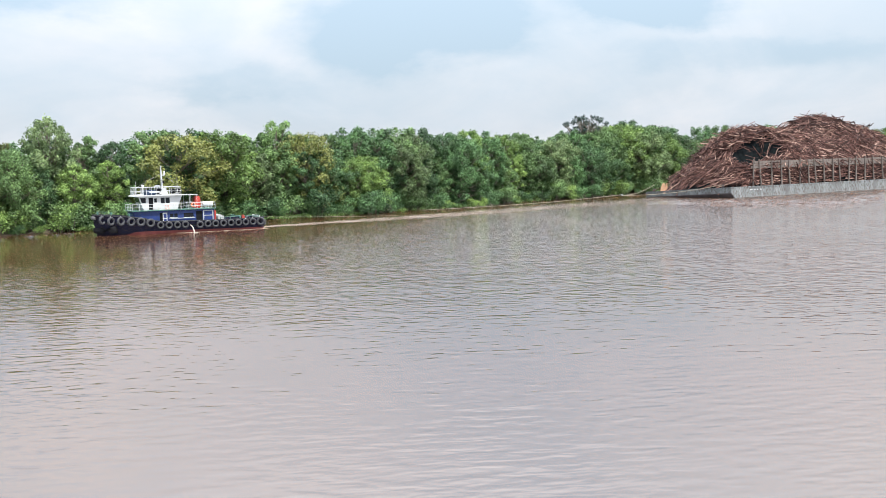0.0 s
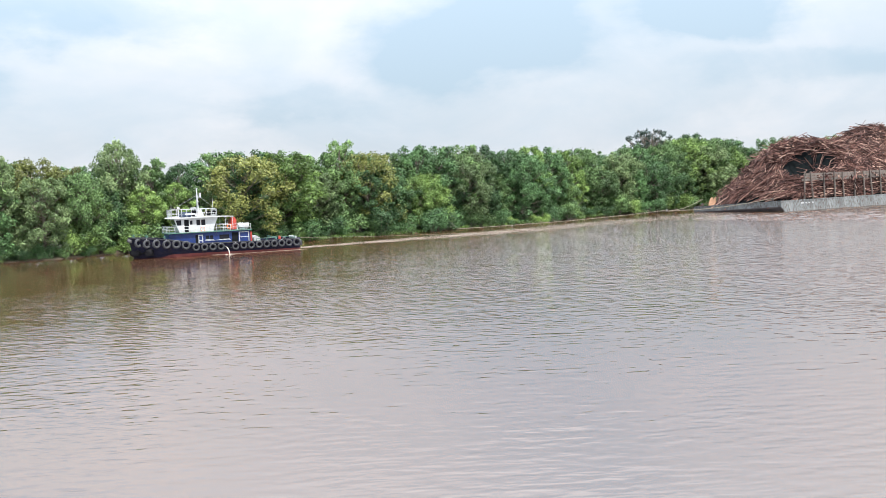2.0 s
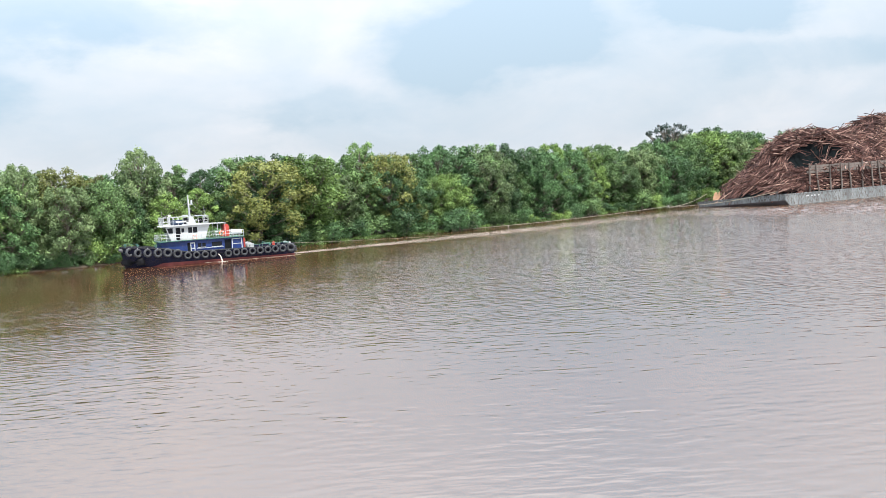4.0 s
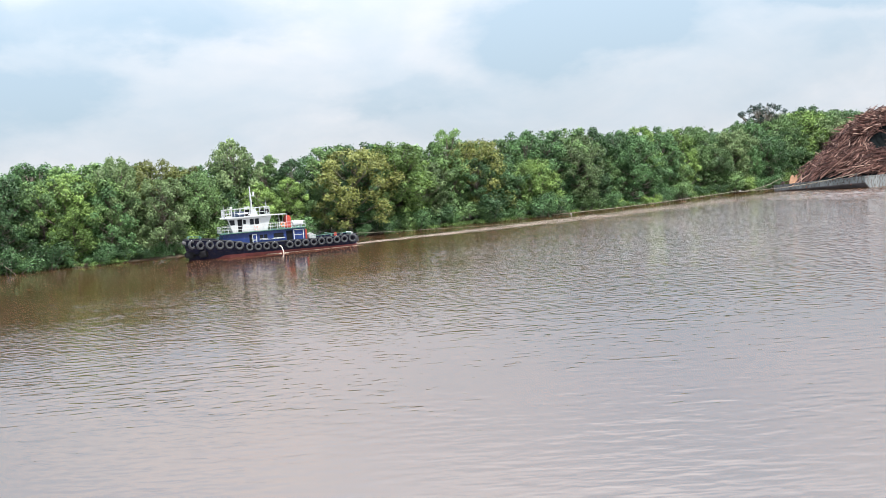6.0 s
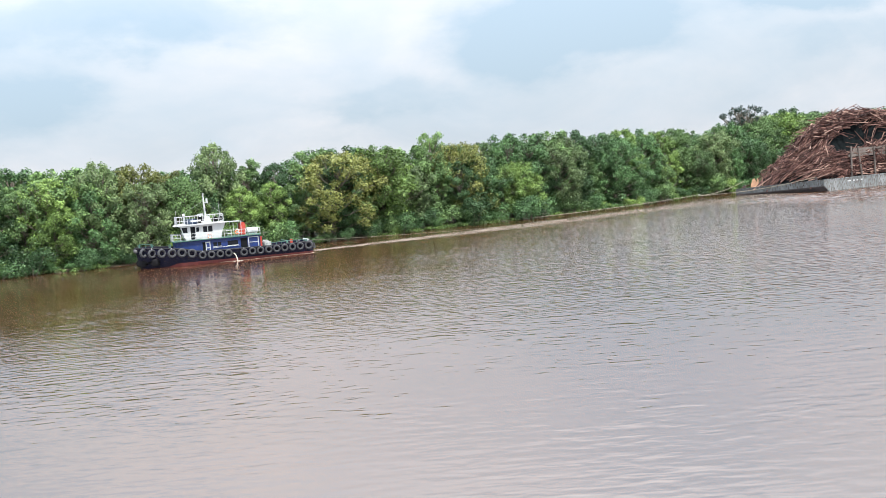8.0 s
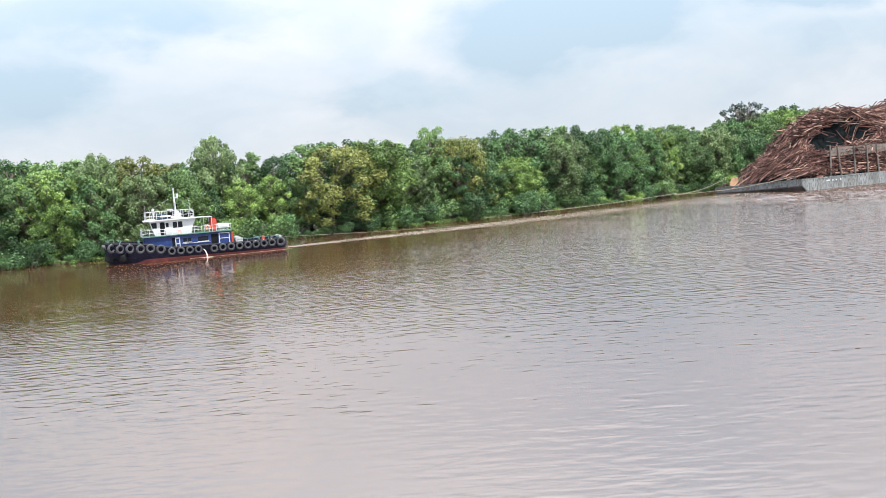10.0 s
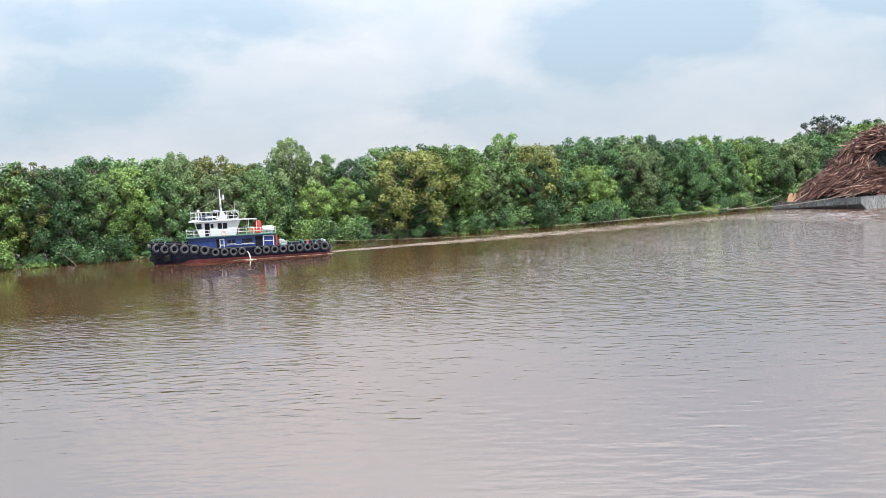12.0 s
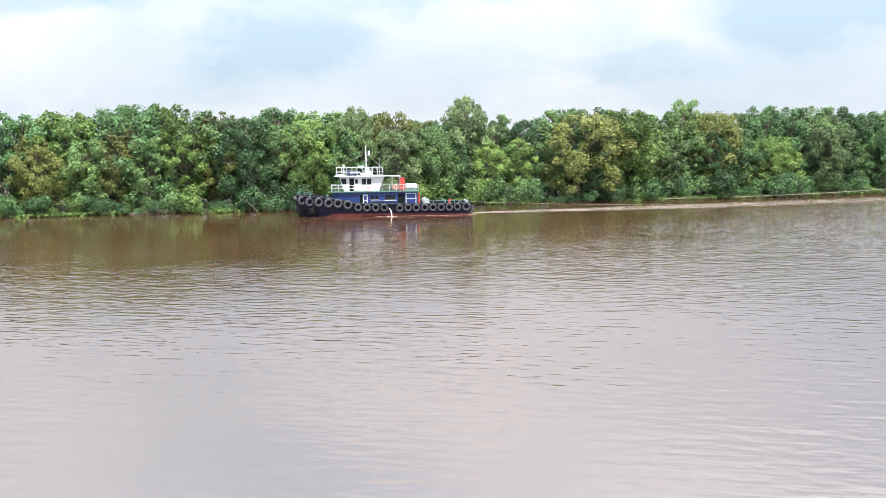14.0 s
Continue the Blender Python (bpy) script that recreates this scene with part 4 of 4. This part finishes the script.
def pile_top(s, y, dug=True):
    """Height of the heap above the deck."""
    ridge = pile_height(s)
    k = abs(y - 11.7) / 11.3
    edge = min(ridge * 0.75, float(np.interp(s, [0, 5, 8, 12, 80, 86], [0, 0.6, 2.4, 4.2, 4.2, 1])))
    if y > 11.7:
        edge = ridge * 0.35
    fall = max(0.0, 1 - k ** 2.0)
    h = edge + (ridge - edge) * fall ** 0.8
    h += 0.5 * noise.noise((s * 0.22, y * 0.22, 3)) + 0.3 * noise.noise((s * 0.7, y * 0.7, 9))
    h += 0.7 * noise.noise((s * 0.12, y * 0.3, 5))
    return max(0.0, h - (5.2 * hollow(s, y) if dug else 0))


def build_pile():
    pile = tagged(new("log_heap"), "towering heap of reddish-brown logs and branches on the barge", "log heap")
    # filler sheet under the logs, its shade painted into the colour
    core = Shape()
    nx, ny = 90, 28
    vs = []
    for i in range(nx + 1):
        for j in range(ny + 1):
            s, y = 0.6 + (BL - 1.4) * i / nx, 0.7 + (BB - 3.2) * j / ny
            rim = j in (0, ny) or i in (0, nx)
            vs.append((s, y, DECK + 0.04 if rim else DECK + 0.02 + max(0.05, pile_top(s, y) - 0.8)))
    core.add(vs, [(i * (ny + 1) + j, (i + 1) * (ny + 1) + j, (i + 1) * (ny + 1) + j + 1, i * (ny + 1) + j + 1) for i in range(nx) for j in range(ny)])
    part("heap_core", core, CORE_SHADE, pile, "inside of the heap, painted near-black as shade")
    rng = random.Random(21)

    def place():
        while True:
            s = rng.uniform(1.0, BL - 1.5) if rng.random() < 0.4 else rng.uniform(1.0, 58)
            y = 0.75 + (BB - 3.4) * rng.random() ** (1.5 if rng.random() < 0.7 else 1.0)
            if s < 2.6 or (y < 2.2 and s < 6.5):
                continue
            roof = y > 7.6 and hollow(s, y) > 0.05
            h = pile_top(s, y, not roof)
            if h > 0.15 and (roof or hollow(s, y) < 0.35 or rng.random() < 0.16):
                break
        e = 0.4
        dug = not roof
        slope = (Vector((1, 0, (pile_top(s + e, y, dug) - pile_top(s - e, y, dug)) / (2 * e))).normalized(),
                 Vector((0, 1, (pile_top(s, y + e, dug) - pile_top(s, y - e, dug)) / (2 * e))).normalized())
        a = rng.gauss(0.35 * noise.noise((s * 0.15, y * 0.15, 7)) * 3, 0.30) if rng.random() < 0.8 else rng.uniform(0, math.pi)
        d = (slope[0] * math.cos(a) + slope[1] * math.sin(a) + Vector((0, 0, rng.gauss(0, 0.10)))).normalized()
        p = Vector((s, y, DECK + h - 0.12 + rng.uniform(-0.45, 0.28)))
        return p, d

    # logs on the flank nearest the bow, each its own piece
    meshes = []
    for k in range(6):
        L, r = 2.6 + 0.5 * k, 0.075 + 0.012 * (k % 3)
        bend = 0.10 * (k % 3 - 1)
        meshes.append(Shape().tube([(-L / 2, 0, 0), (0, bend, bend), (L / 2, 0, 0)], r, 6, r * 0.75).mesh("log", LOG, True))
    count = 0
    while count < 280:
        p, d = place()
        if p.x < 26 and p.y < 13:
            m = Matrix.Translation(p) @ d.to_track_quat("X", "Z").to_matrix().to_4x4()
            shared("log", meshes[count % 6], pile, m)
            count += 1
    rest = Shape()
    for i in range(11500):
        p, d = place()
        big_one = rng.random() < 0.32
        L, r = (rng.uniform(3.5, 8.5), rng.uniform(0.07, 0.13)) if big_one else (rng.uniform(1.6, 4.5), rng.uniform(0.035, 0.09))
        ends = [p - d * L / 2, p + d * L / 2]
        if (p.y > 17 and rng.random() < 0.6) or (p.y < 7.6 and max(hollow(e.x, e.y) for e in ends) > 0.3 and rng.random() < 0.85):
            continue
        q = d.orthogonal().normalized() * rng.gauss(0, 0.16)
        rest.tube([p - d * L / 2, p + q, p + d * L / 2], r, 5, r * 0.6)
    # stacked behind the stanchions
    for i in range(1500):
        s = rng.uniform(5.5, 62)
        top = min(4.6, 0.6 + (s - 4) * 0.8)
        p = Vector((s, rng.uniform(0.62, 1.05), DECK + rng.uniform(0.1, max(0.4, top))))
        d = Vector((1, rng.gauss(0, 0.06), rng.gauss(0, 0.16))).normalized()
        L, r = rng.uniform(1.6, 4.5), rng.uniform(0.05, 0.13)
        rest.tube([p - d * L / 2, p + d * L / 2], r, 5, r * 0.7)
    # the rim over the hollow
    for i in range(150):
        s, y = rng.uniform(10, 20.5), rng.uniform(8.3, 10.6)
        p = Vector((s, y, DECK + pile_top(s, y, False) - rng.uniform(0, 0.4)))
        d = Vector((1, rng.gauss(0, 0.25), rng.gauss(0, 0.12))).normalized()
        L, r = rng.uniform(2.5, 5.5), rng.uniform(0.06, 0.14)
        rest.tube([p - d * L / 2, p + d * L / 2], r, 5, r * 0.7)
    # loose branches sticking out along the crest
    for i in range(200):
        s = rng.uniform(3, 80)
        y = rng.uniform(7, 18)
        p = Vector((s, y, DECK + pile_top(s, y)))
        d = Vector((rng.gauss(0, 1), rng.gauss(0, 0.6), rng.uniform(0.1, 0.55))).normalized()
        rest.tube([p - d * 0.8, p + d * rng.uniform(0.5, 1.5)], 0.045, 4, 0.02)
    me = bpy.data.meshes.new("loose_timber")
    me.from_pydata(rest.v, [], rest.f)
    me.materials.append(LOG)
    ob = new("loose_timber", me)
    ob.parent = pile
    tagged(ob, "tangle of thin trunks and branches", kind="stuff")
    return pile


PILE = build_pile()


def build_bow_board():
    b = tagged(new("plywood_screen"), "pale orange plywood screen propped at the barge bow", "screen")
    part("panel", Shape().prism([(0, 0), (1.3, 0), (1.35, 0.9), (1.0, 1.75), (0.55, 1.6), (0.2, 0.8)], -0.04, 0.04), LIGHT_WOOD, b)
    part("panel", Shape().prism([(1.35, 0), (1.9, 0), (1.75, 1.75), (1.45, 1.6)], 0.1, 0.18), LIGHT_WOOD, b)
    part("prop", Shape().tube([(0.9, 0.9, 0), (0.9, 0.05, 1.4)], 0.05, 6), POST_WOOD, b)
    return b


SCREEN = build_bow_board()


# ================= tow lines, wake =================
def build_tow_line():
    """From the tug's stern, sagging to the water; its space is the tug's."""
    r = tagged(new("tow_rope"), "long pale tow rope sagging astern to the water", "rope")
    pts = []
    for i in range(26):
        k = i / 25
        pts.append((11.0 + 62 * k, 0.0 + 2.0 * k, 1.42 - 1.5 * (1 - (1 - k) ** 2.4)))
    part("line", Shape().tube(pts, 0.022, 6), ROPE, r)
    return r


def build_bridle():
    """Two legs from the barge's bow bollards that meet and run down to the water; the barge's space."""
    r = tagged(new("tow_bridle"), "pale rope bridle leading from the barge bow", "rope")
    for y in (3.0, 21.6):
        pts = []
        for i in range(14):
            k = i / 13
            pts.append((1.2 - 19 * k, y + (12.4 - y) * k, 2.6 - 1.6 * k - 0.5 * math.sin(math.pi * k)))
        part("leg", Shape().tube(pts, 0.05, 6), ROPE, r)
    pts = []
    for i in range(22):
        k = i / 21
        pts.append((-17.8 - 46 * k, 12.4 + 3.0 * k, 1.0 - 1.05 * (1 - (1 - k) ** 2.5) + 0.22))
    part("pennant", Shape().tube(pts, 0.05, 6), ROPE, r)
    part("shackle", Shape().ring((-17.8, 12.4, 1.15), (0, 1, 0), 0.16, 0.04), GREY, r)
    part("float", Shape().tube([(-52.1, 15.8, 0.0), (-51.95, 15.8, 0.1)], 0.08, 10), GREY, r, "small grey float", True)
    return r


def ribbon(name, rows, material, label):
    """A flat strip on the water: rows of x, near edge, far edge, strength."""
    n = 9
    v, f, c = [], [], []
    for x, a, b, strong in rows:
        for j in range(n):
            k = j / (n - 1)
            v.append((x, a + (b - a) * k, 0.015))
            c.append(strong * (1 - abs(2 * k - 1) ** 3))
    for i in range(len(rows) - 1):
        for j in range(n - 1):
            f.append((i * n + j, (i + 1) * n + j, (i + 1) * n + j + 1, i * n + j + 1))
    me = bpy.data.meshes.new(name)
    me.from_pydata(v, [], f)
    me.materials.append(material)
    layer = me.color_attributes.new("edge", "FLOAT_COLOR", "POINT")
    for i, q in enumerate(c):
        layer.data[i].color = (q, q, q, 1)
    return tagged(new(name, me), label, "wake", kind="stuff")


def build_wake():
    rows = []
    for i in range(60):
        k = i / 59
        x = -9.5 + 118 * k
        if x < 11:
            g = (x + 9.5) / 20.5
            w0, w1, s = -3.55 - 0.25 * g, -2.9, 0.42
        else:
            g = (x - 11) / 98
            w0, w1, s = -4.1 + 4.0 * g - 6.6 * min(1, g * 3) + 3 * g, 2.0 + 21.0 * g, 0.64 - 0.16 * g
        rows.append((x, w0, w1, s))
    return ribbon("wake", rows, FOAM, "pale brown foamy wake trailing the tug")


def build_wash():
    """Steep little waves that the barge pushes up beside it; the barge's space."""
    nx, ny = 230, 150
    v, f = [], []
    for i in range(nx + 1):
        for j in range(ny + 1):
            x, y = -34 + 110 * i / nx, -46 + 52 * j / ny
            gx, gy = min(1, (x + 34) / 14, (76 - x) / 14), min(1, (y + 46) / 16, (6 - y) / 5)
            fade = max(0.0, min(gx, gy))
            a = 0.5 + 0.5 * noise.noise((x * 0.03, y * 0.09, 4))
            z = 0.16 * noise.noise((x * 0.16 + y * 0.05, y * 0.62, 1)) + 0.10 * noise.noise((x * 0.42, y * 1.1, 2)) + 0.04 * noise.noise((x * 1.0, y * 2.0, 6))
            crest = 0.11 * math.exp(-((y + 23 + 0.12 * x) / 8) ** 2) * math.sin((y + 0.14 * x) * 0.85 + noise.noise((x * 0.05, y * 0.1, 8)) * 2)
            z += crest
            v.append((x, y, -0.10 + fade * (0.13 + (0.5 + 1.0 * a) * z)))
    f = [(i * (ny + 1) + j, (i + 1) * (ny + 1) + j, (i + 1) * (ny + 1) + j + 1, i * (ny + 1) + j + 1) for i in range(nx) for j in range(ny)]
    me = bpy.data.meshes.new("wash")
    me.from_pydata(v, [], f)
    me.materials.append(WATER)
    me.polygons.foreach_set("use_smooth", [True] * len(me.polygons))
    return tagged(new("wash", me), "choppy brown wash beside the moving barge", "wash", kind="stuff")


def build_barge_foam():
    rows = []
    for i in range(50):
        k = i / 49
        x = -14 + 90 * k
        rows.append((x, -3.0 - 15.0 * min(1, k * 2.2), -0.2 if x > 1 else 8.0 - 8.0 * max(0, (x + 14) / 15), 0.24 - 0.06 * k))
    return ribbon("bow_foam", rows, FOAM, "streaks of brown foam along the barge side")


BOW_FOAM = build_barge_foam()
WASH = build_wash()
TOW = build_tow_line()
BRIDLE = build_bridle()
WAKE = build_wake()


# ================= what moves =================
def motions():
    walk(RIVER, [(0, pose(0, 0, 0)), (7, pose(-2.2, -0.8, 0)), (14, pose(-4.4, -1.6, 0))])   # the slow current
    tug = [(0, 18.8, 143.2), (3, 12.75, 141.1), (6.5, 5.95, 138.4), (11, -2.15, 135.2), (14, -7.7, 133.0)]
    walk(TUG, [(t, pose(x, y, 0, 0, 0, 5)) for t, x, y in tug])
    walk(TOW, [(t, pose(x, y, 0, 0, 0, 17)) for t, x, y in tug])
    walk(WAKE, [(t, pose(x, y, 0, 0, 0, 16)) for t, x, y in tug])
    barge = [(t, 130.0 - 2.67 * t, 173.8 - 0.83 * t) for t in (0, 5, 10, 14)]
    list_x, trim = -2.5, -0.15
    head = lambda t: 14 - 0.14 * t                    # the tow swings it slowly
    at = lambda t, x, y: pose(x, y, 0, list_x, trim, head(t))
    walk(BARGE, [(t, at(t, x, y)) for t, x, y in barge])
    walk(PILE, [(t, at(t, x, y)) for t, x, y in barge])
    walk(BRIDLE, [(t, pose(x, y, 0, 0, 0, head(t))) for t, x, y in barge])
    walk(WASH, [(t, pose(x, y, 0, 0, 0, head(t))) for t, x, y in barge])
    walk(BOW_FOAM, [(t, pose(x, y, 0.02, 0, 0, head(t))) for t, x, y in barge])
    walk(SCREEN, [(t, at(t, x, y) @ pose(0.7, 19.4, DECK + 0.04, 0, 0, -20)) for t, x, y in barge])


motions()
